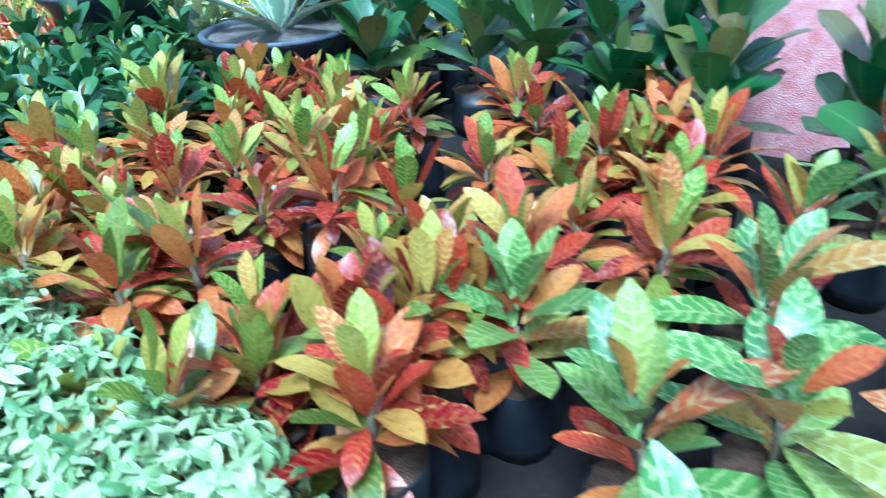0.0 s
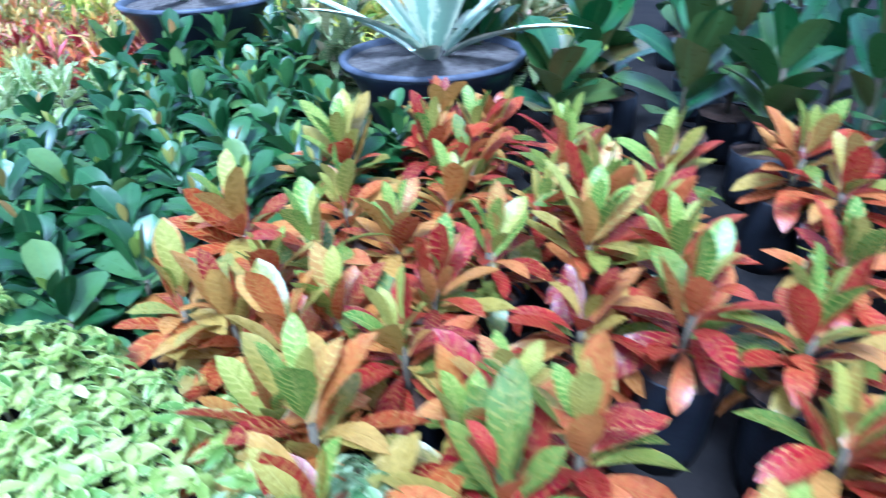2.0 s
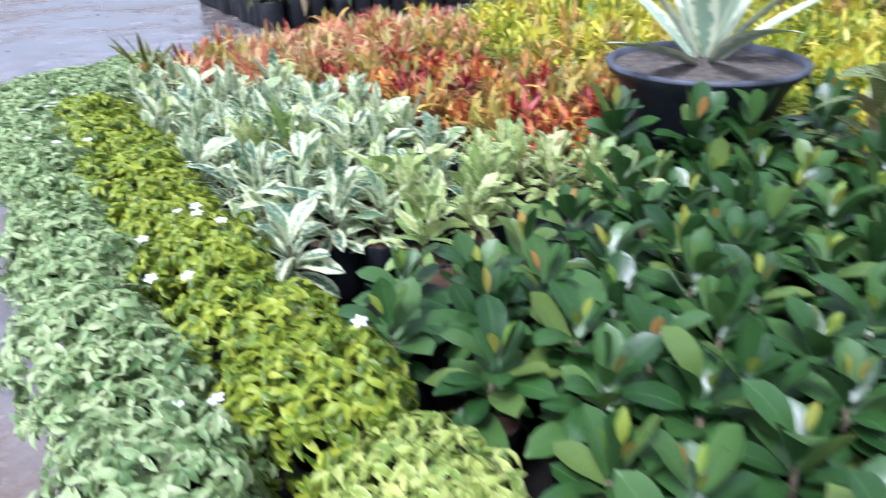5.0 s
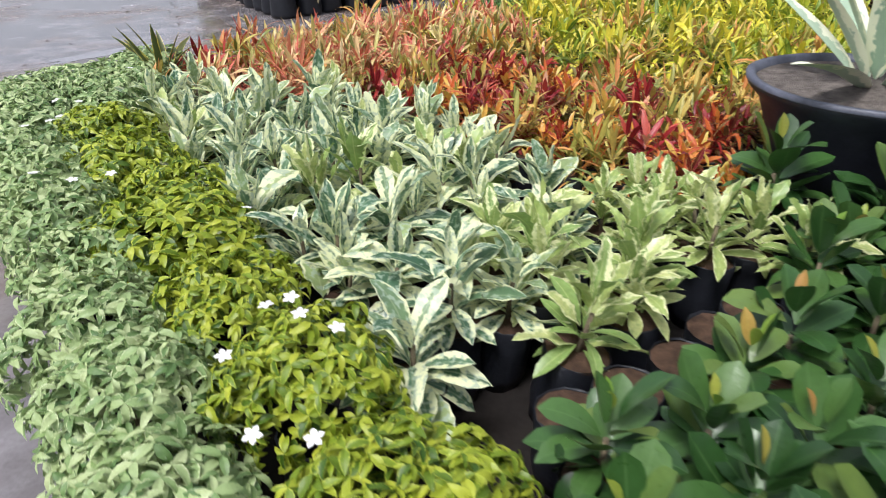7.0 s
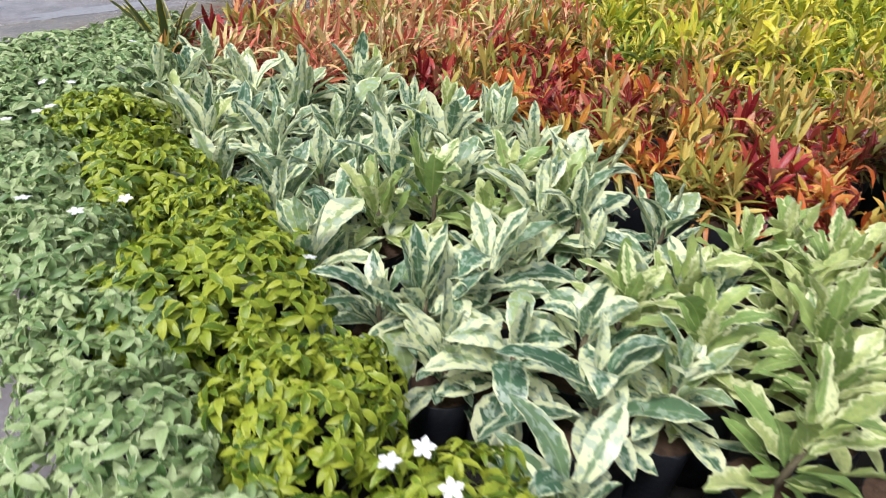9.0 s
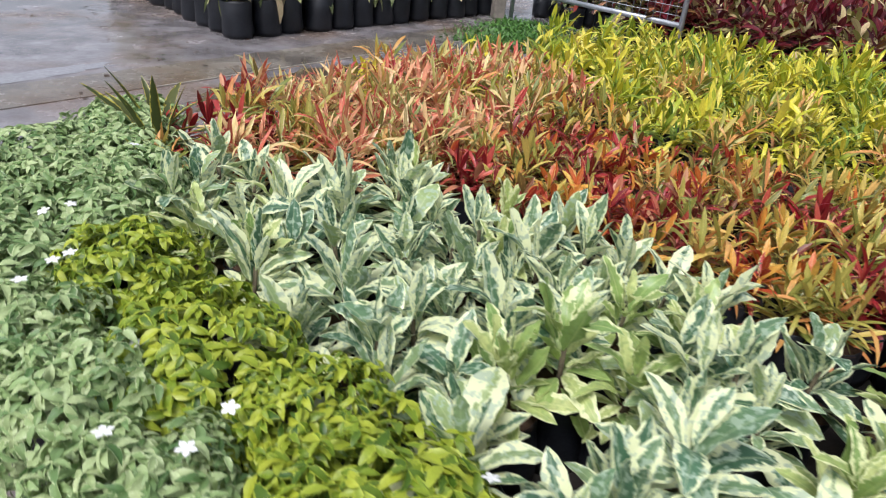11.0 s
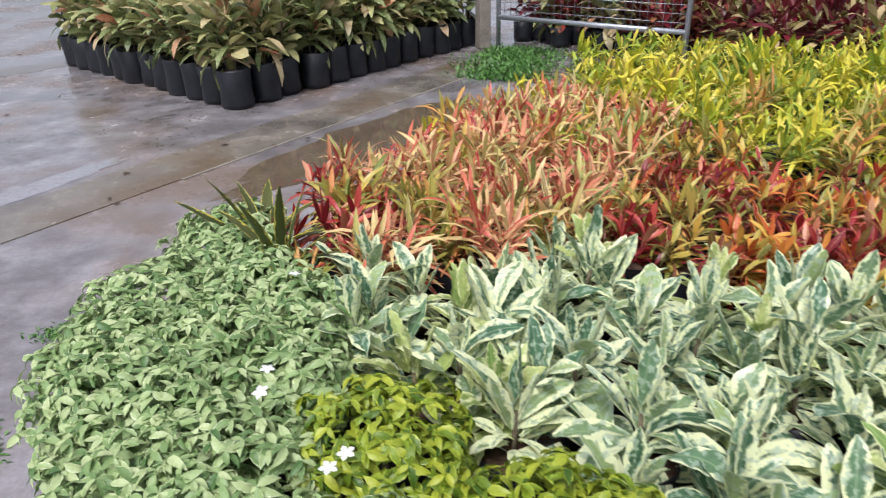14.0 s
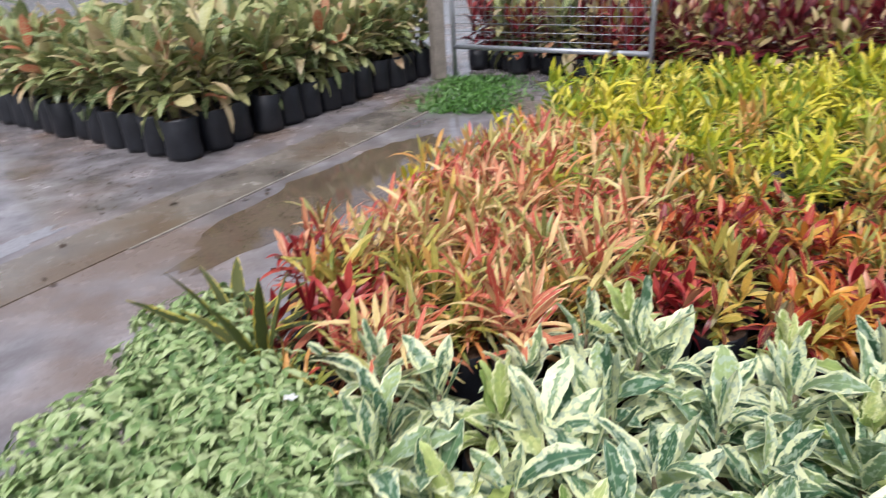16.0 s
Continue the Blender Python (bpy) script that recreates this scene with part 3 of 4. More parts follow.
VAR_SPOTS = [(0.77, 0.45), (0.49, 0.76), (0.63, 0.80), (0.78, 0.90), (0.92, 0.74), (1.09, 0.62), (1.27, 0.79), (1.18, 1.29), (0.64, 1.82), (0.82, 1.6), (0.16, 1.08), (0.27, 1.25), (0.38, 1.47), (1.09, 1.03), (1.47, 1.12), (0.58, 1.12), (0.96, 1.38), (-0.18, 1.47), (-0.01, 1.98), (-0.4, 2.19), (0.23, 2.11)]
rng = random.Random(6)
for x, y in VAR_SPOTS + [p for p in spread(VAR_BED, 0.158, 0.035, rng) if free(*p) and clear_of(VAR_SPOTS, *p, 0.125)]:
    ob = thing("variegated_croton", pose(x, y, 0.006, rng.uniform(-8, 8), rng.uniform(-8, 8), rng.uniform(0, 360)) @ Matrix.Scale(rng.uniform(0.9, 1.12), 4), "young croton with cream and grey-green variegated leaves", "plant", "variegated croton bed")
    grow_bag(ob, rng)
    under("stem", STEMS[0], ob)
    if x + 0.2 * rng.uniform(-1, 1) > 1.0 or (y > 1.0 and rng.random() < 0.2):
        ob["label"] = "young croton with frilled cream and lime-green leaves"
        under("lower_leaves", rng.choice(CREAM_LOW), ob, pose(0, 0, 0, 0, 0, rng.uniform(0, 360)))
        rosette(ob, rng, CREAM, rng.randint(15, 19), 0.21, 0.35, 25, 86, (0.7, 1.2))
    else:
        under("lower_leaves", rng.choice(VAR_LOW), ob, pose(0, 0, 0, 0, 0, rng.uniform(0, 360)))
        rosette(ob, rng, VAR, rng.randint(13, 16), 0.20, 0.33, 22, 86, (0.65, 1.25))

# ---- green bed ----
GREEN = [leaf_mesh("leaf", L_GREEN, L, W, 8, c, f, 0.63, 0.01, 1.9) for L, W, c, f in ((0.135, 0.07, 0.5, 0.24), (0.15, 0.076, 0.9, 0.2), (0.12, 0.064, 0.2, 0.3), (0.14, 0.066, -0.2, 0.3))]
GREEN_LOW = [lower_leaves(L_GREEN, 120 + k, 14, 0.205, 0.29, 0, 38, ((0.13, 0.066), (0.15, 0.074), (0.11, 0.056))) for k in range(4)]
YOUNG = [leaf_mesh("leaf", L_YOUNG, 0.085, 0.032, 5, 0.2, 0.35, 0.55)]
GREEN_BED = [(0.98, 0.22), (1.22, 0.42), (1.56, 0.74), (1.82, 1.18), (1.9, 1.36), (2.12, 1.36), (2.45, 1.25), (2.66, 0.85), (2.64, 0.45), (2.85, 0.17), (2.86, 0.05), (2.42, -0.30), (2.05, -0.80), (1.9, -0.62), (1.4, -0.15)]
rng = random.Random(7)
for x, y in spread(GREEN_BED, 0.20, 0.035, rng):
    if not free(x, y):
        continue
    ob = thing("green_shrub", pose(x, y, 0.006, rng.uniform(-5, 5), rng.uniform(-5, 5), rng.uniform(0, 360)), "dark green glossy-leaved young shrub in a black grow bag", "plant", "green shrub bed")
    grow_bag(ob, rng)
    under("stem", STEMS[0], ob)
    under("lower_leaves", rng.choice(GREEN_LOW), ob, pose(0, 0, 0, 0, 0, rng.uniform(0, 360)))
    rosette(ob, rng, GREEN, rng.randint(12, 15), 0.24, 0.38, 22, 80, (0.75, 1.15), YOUNG, rng.choice((1, 1, 2, 3)))

for x, y, k in ((1.72, 1.46, 1.2), (1.95, 1.33, 1.25), (2.18, 1.36, 1.25), (2.42, 1.42, 1.25), (2.58, 1.12, 1.2), (2.68, 0.28, 1.1), (2.83, 0.12, 1.05), (2.5, 1.62, 1.25)):
    ob = thing("green_shrub", pose(x, y, 0.006, rng.uniform(-5, 5), rng.uniform(-5, 5), rng.uniform(0, 360)) @ Matrix.Scale(k, 4), "taller dark green glossy-leaved shrub beside a black basin", "plant", "green shrub bed")
    grow_bag(ob, rng)
    under("stem", STEMS[0], ob)
    under("lower_leaves", rng.choice(GREEN_LOW), ob, pose(0, 0, 0, 0, 0, rng.uniform(0, 360)))
    rosette(ob, rng, GREEN, 14, 0.24, 0.39, 20, 80, (0.75, 1.15), YOUNG, 1)

# ---- red crotons ----
RED = [leaf_mesh("leaf", L_RED, L, W, 8, c, f, 0.6, 0.03, 1.4, tw) for L, W, c, f, tw in ((0.15, 0.052, 0.4, 0.28, 0.2), (0.135, 0.048, 0.9, 0.22, -0.3), (0.165, 0.055, 0.2, 0.32, 0.1), (0.14, 0.052, -0.3, 0.34, -0.2), (0.14, 0.044, 1.5, 0.18, 0.4))]
RUST = []
for me in RED:
    twin = me.copy()
    twin.materials[0] = L_RUST
    RUST.append(twin)
REDTOP = [leaf_mesh("leaf", L_REDTOP, L, W, 8, c, 0.3, 0.6, 0.03, 1.4) for L, W, c in ((0.15, 0.050, 0.2), (0.13, 0.046, 0.5))]
RED_LOW = [lower_leaves(m, 130 + k, 16, 0.205, 0.29, 0, 42, ((0.15, 0.05), (0.13, 0.045), (0.16, 0.052))) for k, m in enumerate((L_RED, L_RUST, L_RED, L_RUST))]
RED_SPOTS = [(2.44, -0.48), (2.26, -0.76), (2.66, -0.36), (2.87, -1.16), (3.06, -0.19), (3.37, -0.15), (3.15, -0.77), (3.41, -1.22), (3.69, -0.92), (3.84, -1.35), (4.24, -0.82), (3.13, -1.56), (3.58, -0.4), (2.76, -0.80), (3.23, -1.06), (3.04, -1.74), (2.42, -0.87), (2.92, -0.70), (2.72, -1.02), (2.69, -0.16), (3.15, 0.22), (3.42, -0.62), (3.95, -0.62)]
RED_BED = [(2.12, -0.82), (2.48, -0.36), (2.8, 0.02), (3.0, 0.16), (3.42, 0.06), (3.95, -0.40), (4.34, -0.80), (4.4, -1.25), (3.75, -1.72), (3.4, -1.78), (3.12, -2.08), (2.95, -1.86), (2.54, -1.34)]
rng = random.Random(8)
for x, y in RED_SPOTS + [p for p in spread(RED_BED, 0.19, 0.04, rng) if clear_of(RED_SPOTS, *p, 0.15 if p[0] < 2.95 else 0.19)]:
    ob = thing("red_croton", pose(x, y, 0.006, rng.uniform(-9, 9), rng.uniform(-9, 9), rng.uniform(0, 360)) @ Matrix.Scale(rng.uniform(1.05, 1.25), 4), "broad-leaved croton in red, orange and yellow-green in a grow bag", "plant", "red croton bed")
    grow_bag(ob, rng)
    under("stem", STEMS[0], ob)
    rust = x + rng.uniform(-0.25, 0.25) < 2.75
    under("lower_leaves", rng.choice(RED_LOW[1::2] if rust else RED_LOW[::2]), ob, pose(0, 0, 0, 0, 0, rng.uniform(0, 360)))
    rosette(ob, rng, RUST if rust else RED, rng.randint(15, 19), 0.22, 0.35, 28, 86, (0.65, 1.15), REDTOP, rng.choice((0, 3, 5, 6, 8)))

# large striped crotons beside the red ones
STRIPE = [leaf_mesh("leaf", L_STRIPE, L, W, 7, c, f, 0.58, 0.015, 1.3) for L, W, c, f in ((0.21, 0.075, 0.4, 0.25), (0.24, 0.08, 0.7, 0.22), (0.19, 0.07, 0.1, 0.3))]
rng = random.Random(9)
for x, y in ((3.58, -1.68), (4.27, -1.50), (3.92, -2.01), (3.70, -2.03), (4.05, -1.72), (4.5, -1.85), (4.2, -2.15), (3.62, -2.35), (4.6, -1.4)):
    ob = thing("striped_croton", pose(x, y, 0.006, rng.uniform(-6, 6), rng.uniform(-6, 6), rng.uniform(0, 360)), "larger croton with pale-striped green and orange leaves", "plant", "striped crotons")
    grow_bag(ob, rng, 1.2)
    under("stem", STEMS[0], ob)
    rosette(ob, rng, STRIPE + RED[:1], 19, 0.21, 0.40, 12, 82, (0.75, 1.15))

# ---- rubber plants ----
RUBBER = [leaf_mesh("leaf", L_RUBBER, L, W, 10, c, f, 0.67, 0.01, 2.3) for L, W, c, f in ((0.25, 0.15, 0.3, 0.2), (0.28, 0.165, 0.6, 0.15), (0.22, 0.14, -0.1, 0.28))]
rng = random.Random(10)
LONG_STEM = rod("stem", (0, 0, 0.15), (0.01, 0.0, 0.75), 0.012, M_STEM)
for x, y, h in ((3.48, 0.36, 0.5), (3.72, 0.62, 0.62), (3.92, 0.22, 0.64), (4.12, -0.04, 0.6), (4.33, -0.22, 0.66), (4.45, -0.74, 0.56), (4.52, -0.40, 0.64), (4.28, -0.55, 0.5), (4.66, -0.60, 0.68), (4.86, -0.98, 0.62), (4.72, -1.32, 0.55), (3.4, 1.25, 0.6), (3.35, 0.9, 0.6), (3.9, 0.75, 0.75), (4.25, 0.4, 0.8), (4.4, 0.9, 0.8), (4.55, 0.2, 0.75), (4.8, 1.1, 0.85), (4.75, 1.75, 0.9), (5.35, 1.5, 0.9), (5.05, 2.25, 0.85), (5.7, 2.1, 0.9), (5.05, -1.55, 0.75), (4.95, -1.95, 0.7)):
    ob = thing("rubber_plant", pose(x, y, 0.006, rng.uniform(-5, 5), rng.uniform(-5, 5), rng.uniform(0, 360)), "rubber plant with broad glossy dark green leaves in a black bag", "plant", "rubber plants")
    grow_bag(ob, rng, 1.5)
    under("stem", LONG_STEM, ob, Matrix.Diagonal((1, 1, h / 0.72, 1)))
    rosette(ob, rng, RUBBER, rng.randint(13, 16), 0.24, h - 0.06, 26, 78, (0.75, 1.15))

# ---- agaves in wide basins ----
AGAVE = [leaf_mesh("leaf", L_AGAVE, L, W, 9, c, f, 0.42, 0.0, 1.0) for L, W, c, f in ((0.62, 0.112, 0.25, 0.35), (0.70, 0.115, 0.5, 0.3), (0.54, 0.11, 0.15, 0.4), (0.66, 0.105, 0.4, 0.3))]


def agave_basin(x, y, rim, seed, count, lift=1.0, wide=1.0):
    rng = random.Random(seed)
    ob = thing("agave_basin", pose(x, y, 0.006, 0, 0, rng.uniform(0, 360)), "striped agave in a wide black plastic basin", "potted plant", "agave basins")
    h, round_scale = rim, Matrix.Diagonal((wide, wide, 1, 1))
    d = h - 0.40
    under("stand", lathe("stand", [(0, 0), (0.19, 0), (0.18, d), (0, d)], M_POT, 24), ob, None, "upturned black pot under the basin")
    under("basin", lathe("basin", [(0, d), (0.20, d), (0.22, d + 0.015), (0.285, d + 0.17), (0.35, h - 0.07), (0.392, h - 0.03), (0.40, h - 0.004), (0.385, h), (0.372, h - 0.02), (0.36, h - 0.04)], M_POT, 40), ob, round_scale)
    under("rim", lathe("rim", [(0.402, h - 0.012), (0.404, h + 0.002), (0.39, h + 0.006), (0.372, h + 0.001), (0.37, h - 0.03)], M_RIM, 40), ob, round_scale, "scuffed grey rim of the basin")
    under("soil", lathe("soil", [(0.372, h - 0.022), (0.33, h - 0.021), (0.27, h - 0.018), (0.2, h - 0.014), (0.13, h - 0.008), (0.06, h + 0.002), (0, h + 0.004)], M_POTSOIL, 36, 0.002, rng), ob, round_scale, "gritty grey-brown soil")
    az = 0
    for k in range(count):
        f = k / (count - 1)
        az += 137.5
        r = radians(az)
        tilt = 30 + 54 * f + rng.uniform(-6, 6)
        under("leaf", rng.choice(AGAVE), ob, pose(-0.05 * math.sin(r) * (1 - f), 0.05 * math.cos(r) * (1 - f), h - 0.03 + 0.07 * f, tilt, rng.uniform(-6, 6), az) @ Matrix.Scale(rng.uniform(0.85, 1.1) * lift, 4))


agave_basin(2.05, 1.83, 0.57, 31, 15)
agave_basin(3.08, 0.72, 0.455, 32, 22, 1.12, 0.95)

# ---- yellow-edged strap leaves at the bed's corner ----
L_STRAP = leaf_material("strap_leaf", [(0.0, (0.05, 0.07, 0.02)), (1.0, (0.10, 0.11, 0.03))], (0.55, 0.46, 0.08), 0.75, blotch=0.2, joined=False)
STRAP = [leaf_mesh("leaf", L_STRAP, 0.40, 0.046, 8, 0.25, 0.45, 0.5), leaf_mesh("leaf", L_STRAP, 0.33, 0.042, 8, 0.7, 0.45, 0.5)]
rng = random.Random(15)
for x, y in ((-1.04, 2.40), (-1.12, 2.58)):
    ob = thing("strap_leaf_plant", pose(x, y, 0.006, 0, 0, rng.uniform(0, 360)), "dark strap-leaved plant with yellow leaf edges in a grow bag", "plant", "strap-leaved plants")
    grow_bag(ob, rng)
    rosette(ob, rng, STRAP, 9, 0.2, 0.27, 30, 80, (0.8, 1.1))

# ---- narrow-leaved croton beds ----
def tuft(name, material, seed, count, length, width, height, spreadout, curl=0.7):
    rng = random.Random(seed)
    blades = [leaf_arrays(length * k, width * w, 5, curl * c, 0.25, 0.55, 0.02, 1.1, t) for k, w, c, t in ((1, 1, 1, 0.2), (0.8, 1.1, 0.4, 0), (1.15, 0.9, 1.6, -0.3), (0.9, 1.2, 0.1, 0.3))]
    out = []
    stems = 4
    for k in range(count):
        st = k % stems
        a = st * 1.57 + 0.5
        f = (k // stems) / max(1, count // stems - 1)
        z = 0.2 + (height - 0.2) * f * (0.8 + 0.1 * st)
        az = k * 137.5 + rng.uniform(-25, 25)
        out.append((rng.choice(blades), pose(spreadout * math.cos(a) * (0.4 + 0.6 * f), spreadout * math.sin(a) * (0.4 + 0.6 * f), z, 5 + 75 * f + rng.uniform(-15, 15), rng.uniform(-25, 25), az) @ Matrix.Scale(rng.uniform(0.75, 1.15), 4)))
    return joined_leaves(name, material, out)


ORANGE = [tuft("foliage", L_ORANGE, 40 + k, 92, 0.105, 0.018, 0.31, 0.058, 1.4) for k in range(4)]
SALMON = [tuft("foliage", L_SALMON, 50 + k, 92, 0.17, 0.015, 0.33, 0.058, 1.2) for k in range(4)]
YELLOW = [tuft("foliage", L_YELLOW, 60 + k, 58, 0.15, 0.022, 0.33, 0.055, 1.2) for k in range(4)]
TAN = [tuft("foliage", L_TAN, 45 + k, 70, 0.15, 0.016, 0.32, 0.05, 1.1) for k in range(3)]
CRIMSON = [tuft("foliage", L_CRIMSON, 65 + k, 64, 0.125, 0.019, 0.31, 0.055, 1.0) for k in range(3)]
DEEP = [tuft("foliage", L_DEEP, 70 + k, 46, 0.17, 0.05, 0.55, 0.08) for k in range(4)]
OLIVE = [tuft("foliage", L_OLIVE, 80 + k, 56, 0.26, 0.085, 0.55, 0.07, 0.9) for k in range(5)]


def bag_croton(name, x, y, meshes, rng, label, group, bag=1.0, size=1.0):
    ob = thing(name, pose(x, y, 0.006, rng.uniform(-5, 5), rng.uniform(-5, 5), rng.uniform(0, 360)), label, "plant", group)
    grow_bag(ob, rng, bag, y < 3.2)
    under("foliage", rng.choice(meshes), ob, Matrix.Diagonal((size, size, size * rng.uniform(0.92, 1.1), 1)))
    return ob


SALMON_BED = [(-1.0, 2.22), (-1.08, 2.6), (-1.02, 3.02), (-0.8, 3.24), (-0.48, 3.68), (-0.04, 4.18), (0.36, 4.62), (0.5, 4.4), (0.7, 3.7), (0.35, 3.0), (-0.1, 2.45), (-0.55, 2.3)]
ORANGE_BED = [(-0.1, 2.45), (0.35, 3.0), (0.7, 3.7), (1.0, 2.95), (1.5, 2.78), (1.95, 2.75), (1.85, 2.2), (1.62, 1.95), (1.66, 1.52), (1.36, 1.42), (0.95, 1.68), (0.52, 2.1)]
YELLOW_BED = [(0.42, 4.75), (0.62, 5.1), (1.0, 5.65), (1.9, 5.75), (2.75, 5.2), (4.2, 4.2), (4.2, 2.6), (3.0, 2.0), (2.6, 1.75), (2.5, 2.2), (2.0, 2.5), (1.95, 2.8), (1.5, 2.85), (1.02, 3.0), (0.75, 3.75)]
rng = random.Random(11)
for x, y in spread(SALMON_BED, 0.185, 0.04, rng):
    bag_croton("salmon_croton", x, y, CRIMSON if (x < -0.7 and y < 3.0 and rng.random() < 0.6) else rng.choice((SALMON, SALMON, SALMON, SALMON, TAN, YELLOW if y > 3.4 else SALMON)), rng, "narrow-leaved croton in salmon red and orange in a grow bag", "salmon croton bed", 1.0, rng.uniform(0.9, 1.12))
for x, y in spread(ORANGE_BED, 0.17, 0.04, rng):
    bag_croton("orange_croton", x, y, CRIMSON if rng.random() < (0.22 if y < 2.35 and x > 0.7 else 0.1) else rng.choice((ORANGE, ORANGE, ORANGE, ORANGE, TAN)), rng, "small narrow-leaved croton in orange, crimson and green", "orange croton bed", 1.0, rng.uniform(0.88, 1.1))
for x, y in spread(YELLOW_BED, 0.21, 0.04, rng):
    bag_croton("yellow_croton", x, y, TAN if rng.random() < 0.13 else YELLOW, rng, "bright yellow and green narrow-leaved croton in a grow bag", "yellow croton bed", 1.0, rng.uniform(0.8, 1.18))
MIX_BED = [(2.7, 1.0), (2.55, 1.3), (2.65, 1.7), (3.2, 2.0), (4.2, 2.4), (4.2, 1.1), (3.4, 1.1)]
for x, y in spread(MIX_BED, 0.21, 0.04, rng):
    bag_croton("olive_croton", x, y, YELLOW[:2] + OLIVE[:1], rng, "olive and yellow croton in a black grow bag", "mixed croton bed", 1.0, rng.uniform(0.75, 0.95))
for x, y in spread([(0.62, 8.35), (2.15, 6.88), (4.2, 9.0), (2.6, 10.6)], 0.25, 0.05, rng):
    bag_croton("wine_croton", x, y, DEEP + OLIVE[:2], rng, "tall wine-red croton standing behind the wire gate", "wine-red crotons", 1.5, rng.uniform(0.95, 1.15))
for x, y in spread([(2.1, 6.1), (1.5, 6.9), (2.2, 8.3), (5.5, 7.0), (6.0, 4.5), (4.4, 4.4), (3.0, 5.5)], 0.27, 0.05, rng):
    bag_croton("wine_croton", x, y, DEEP, rng, "tall wine-red croton with cream and green young leaves", "wine-red crotons", 1.4, rng.uniform(0.95, 1.15))

# ---- block of tall potted crotons across the yard ----
BIGBAGS = [lathe("grow_bag", [(0, 0), (0.115, 0), (0.128, 0.04), (0.124, 0.16), (0.131, 0.29), (0.126, 0.3), (0.12, 0.27)], M_BAG, 16, 0.006, random.Random(90 + k)) for k in range(4)]
BIGSOIL = lathe("soil", [(0.124, 0.265), (0.06, 0.275), (0, 0.275)], M_SOIL, 16, 0.004, random.Random(3))
CANES = [rod("cane", (0.02, 0.0, 0.26), (0.05, 0.02, 0.60), 0.009, M_STEM), rod("cane", (-0.03, 0.01, 0.26), (-0.07, -0.03, 0.58), 0.008, M_STEM)]
rng = random.Random(12)
for j in range(12):
    for i in range(13):
        x = -1.86 + 0.172 * i * 0.99 - 0.185 * j + rng.uniform(-0.025, 0.025) + 0.01
        y = 5.75 + 0.203 * i + 0.195 * j + rng.uniform(-0.025, 0.025)
        ob = thing("potted_croton", pose(x, y, 0.0, rng.uniform(-3, 3), rng.uniform(-3, 3), rng.uniform(0, 360)), "tall olive and tan croton in a large black grow bag", "plant", "block of potted crotons")
        bag = under("grow_bag", rng.choice(BIGBAGS), ob)
        if j < 3 or i < 3:
            under("soil", BIGSOIL, bag)
        for c in CANES if j < 2 or i == 0 else ():
            under("cane", c, ob)
        under("foliage", rng.choice(OLIVE), ob, pose(0, 0, 0.15, 0, 0, rng.uniform(0, 360)) @ Matrix.Diagonal((0.95, 0.95, rng.uniform(0.95, 1.2), 1)))

# ---- wire gate, post and weeds ----
gate = thing("wire_gate", pose(0.50, 7.75, 0.0, 0, 0, math.degrees(math.atan2(-1.45, 1.42))), "grey galvanised pipe gate with a square wire mesh", "gate")
GW, GB, GT = 2.03, 0.34, 1.5
for name, a, b in (("bottom_rail", (0, 0, GB), (GW, 0, GB)), ("top_rail", (0, 0, GT), (GW, 0, GT)), ("stile", (0, 0, 0.0), (0, 0, GT + 0.05)), ("stile", (GW, 0, 0.0), (GW, 0, GT + 0.05))):
    under(name, rod(name, a, b, 0.024, M_STEEL, 12), gate)
wire_h = rod("wire", (0, 0, 0), (GW, 0, 0), 0.003, M_STEEL, 6)
wire_v = rod("wire", (0, 0, GB), (0, 0, GT), 0.003, M_STEEL, 6)
for k in range(1, 16):
    under("wire", wire_h, gate, pose(0, 0.0, GB + k * 0.075))
for k in range(1, 27):
    under("wire", wire_v, gate, pose(k * 0.075, 0.006, 0))
bm = bmesh.new()
bmesh.ops.create_cube(bm, size=1.0, matrix=Matrix.Translation((0, 0, 0.8)) @ Matrix.Diagonal((0.13, 0.13, 1.6, 1)))
bmesh.ops.bevel(bm, geom=bm.edges[:], offset=0.012, segments=2, affect="EDGES")
post = tagged(new("gate_post", finish("gate_post", bm, M_POST)), "weathered square concrete gate post", "post")
post.matrix_basis = pose(0.36, 7.92, 0, 0, 0, 20)

rng = random.Random(13)
blades = [leaf_arrays(0.09, 0.014, 3, 0.7, 0.2), leaf_arrays(0.05, 0.025, 3, 0.5, 0.2)]
weeds = []
for k in range(2600):
    t_, s_ = rng.random(), rng.gauss(0, 0.55)
    x, y = 0.28 + 0.5 * t_ + 0.36 * s_, 6.25 + 1.5 * t_ - 0.18 * s_
    weeds.append((rng.choice(blades), pose(x, y, 0.002, rng.uniform(20, 80), rng.uniform(-20, 20), rng.uniform(0, 360))))
tagged(new("weeds", joined_leaves("weeds", L_GRASS, weeds)), "low green weeds growing by the gate", "weeds", kind="stuff")

moss = []
for cx, cy, sx, n in ((-1.86, 1.95, 0.05, 240), (-1.68, 2.4, 0.04, 160), (-1.6, 1.5, 0.06, 220), (-1.9, 2.55, 0.03, 90)):
    for k in range(n):
        moss.append((blades[1], pose(cx + rng.gauss(0, sx), cy + rng.gauss(0, sx), 0.002, rng.uniform(15, 75), rng.uniform(-20, 20), rng.uniform(0, 360)) @ Matrix.Scale(0.38, 4)))
tagged(new("weed_tufts", joined_leaves("weed_tufts", L_GRASS, moss)), "small green weed tufts in the concrete cracks", "weeds", kind="stuff")

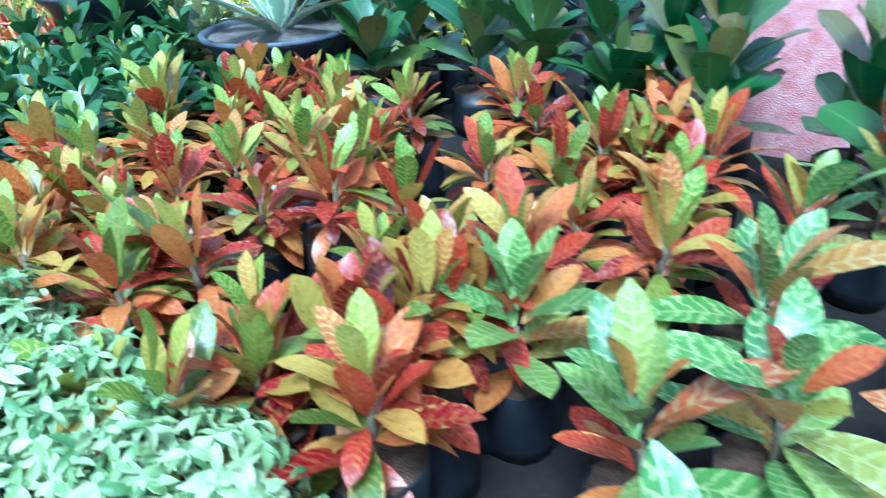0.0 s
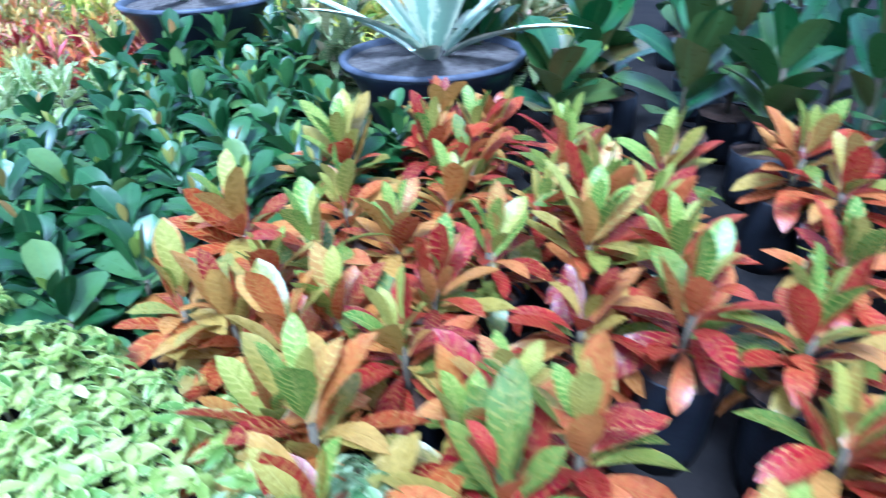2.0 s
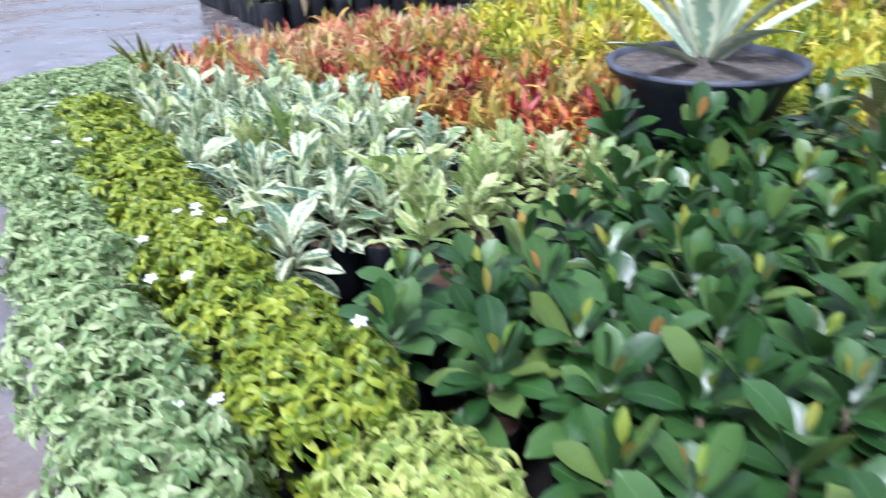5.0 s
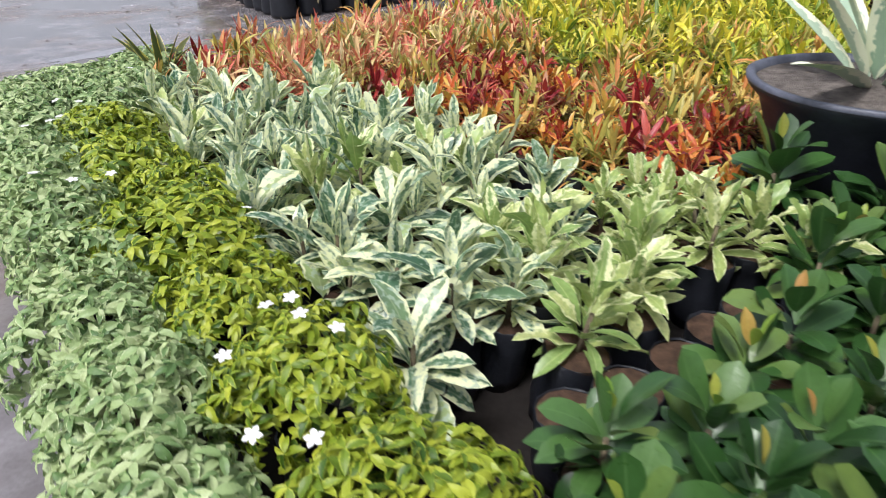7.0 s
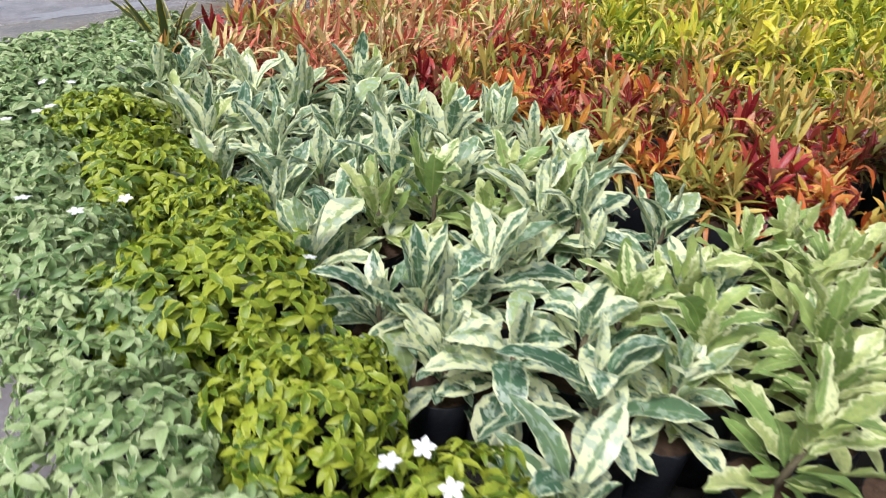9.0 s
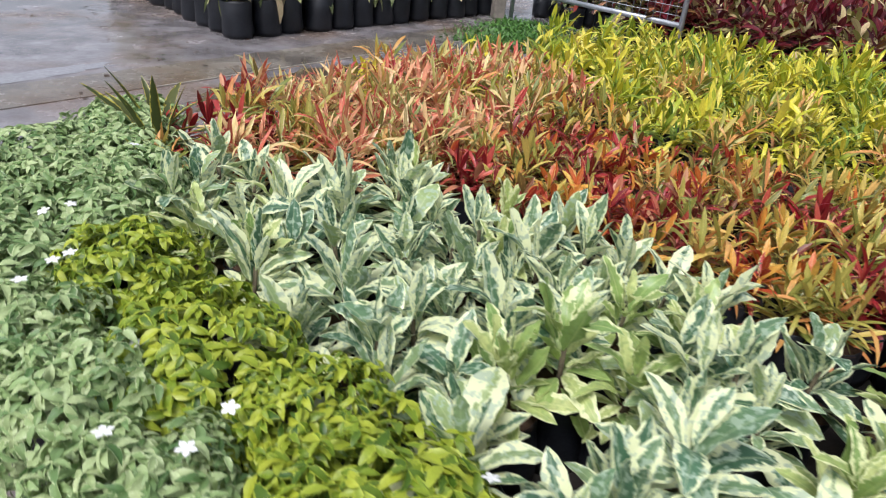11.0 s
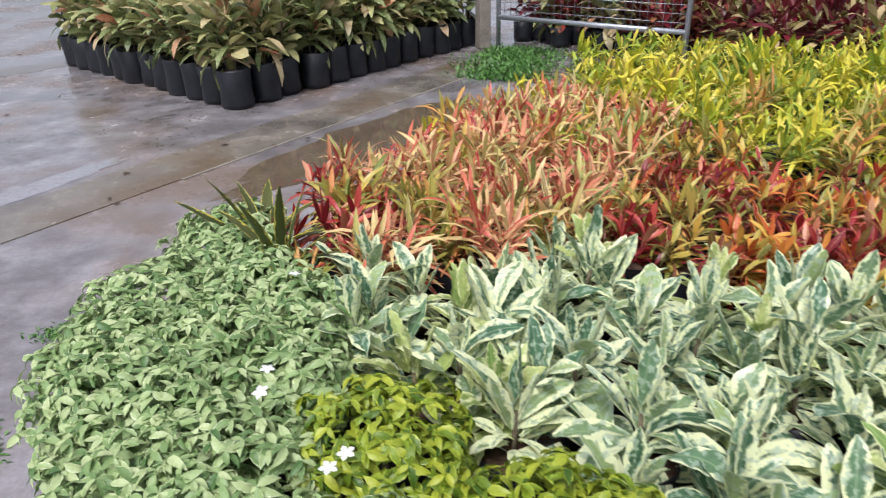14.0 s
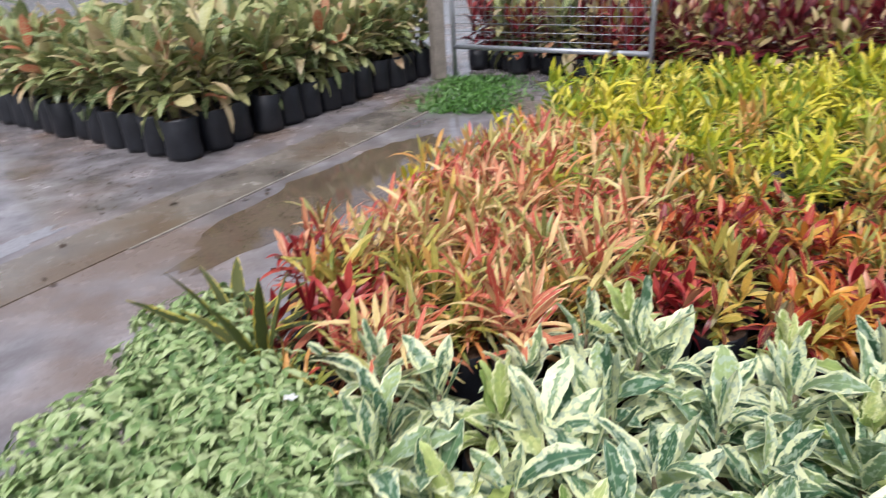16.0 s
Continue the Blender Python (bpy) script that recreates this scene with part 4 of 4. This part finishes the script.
# ---- pink tarpaulin behind the rubber plants ----
bm = bmesh.new()
N = 26
grid = []
for j in range(N + 1):
    row = []
    for i in range(N + 1):
        a, b = i / N, j / N
        x, y = 4.55 + 1.3 * a + 0.95 * b, 0.12 - 1.6 * a + 0.8 * b
        z = 0.02 + 0.75 * math.sin(math.pi * b) ** 0.7 + 0.06 * math.sin(9 * a + 3 * b) + 0.05 * noise.noise(Vector((a * 5, b * 4, 0)))
        row.append(bm.verts.new((x + 0.06 * math.sin(14 * a + 5 * b), y, max(0.004, z) if 0 < j < N else 0.004)))
    grid.append(row)
for j in range(N):
    for i in range(N):
        f = bm.faces.new((grid[j][i], grid[j][i + 1], grid[j + 1][i + 1], grid[j + 1][i]))
        f.smooth = True
tagged(new("tarpaulin", finish("tarpaulin", bm, M_TARP)), "creased pink-red plastic tarpaulin over a heap", "tarpaulin")

# ---- wet leaf litter in front of the potted block ----
rng = random.Random(17)
debris = []
shreds = [leaf_arrays(0.035, 0.014, 2, 0.6, 0.3), leaf_arrays(0.02, 0.012, 2, 0.3, 0.3), leaf_arrays(0.05, 0.018, 3, 0.8, 0.3)]
for x, y in spread([(-2.15, 4.62), (-1.75, 5.1), (-1.95, 5.5), (-3.1, 6.75), (-3.6, 6.5), (-2.75, 5.2)], 0.055, 0.05, rng):
    if rng.random() < 0.55:
        debris.append((rng.choice(shreds), pose(x, y, 0.004, rng.uniform(-5, 15), rng.uniform(-10, 10), rng.uniform(0, 360))))
tagged(new("leaf_litter", joined_leaves("leaf_litter", M_LITTER, debris)), "wet brown leaf shreds scattered on the concrete", "litter", kind="stuff")

# ---- fallen leaves on the wet yard ----
rng = random.Random(14)
LITTER = leaf_mesh("fallen_leaf", M_LITTER, 0.06, 0.03, 4, 0.5, 0.3)
for k in range(60):
    x, y = rng.uniform(-5.5, -1.2), rng.uniform(1.5, 9.0)
    if x > -1.9 and y < 4.0 or x + y * -0.9 > -6.6 and y > 5.2:
        continue
    tagged(new("fallen_leaf", LITTER), "dark dead leaf lying on wet concrete", "leaf", "fallen leaves").matrix_basis = pose(x, y, 0.006 if not inside(slab, x, y) else 0.011, rng.uniform(-4, 8), 0, rng.uniform(0, 360)) @ Matrix.Scale(rng.uniform(0.5, 1.2), 4)
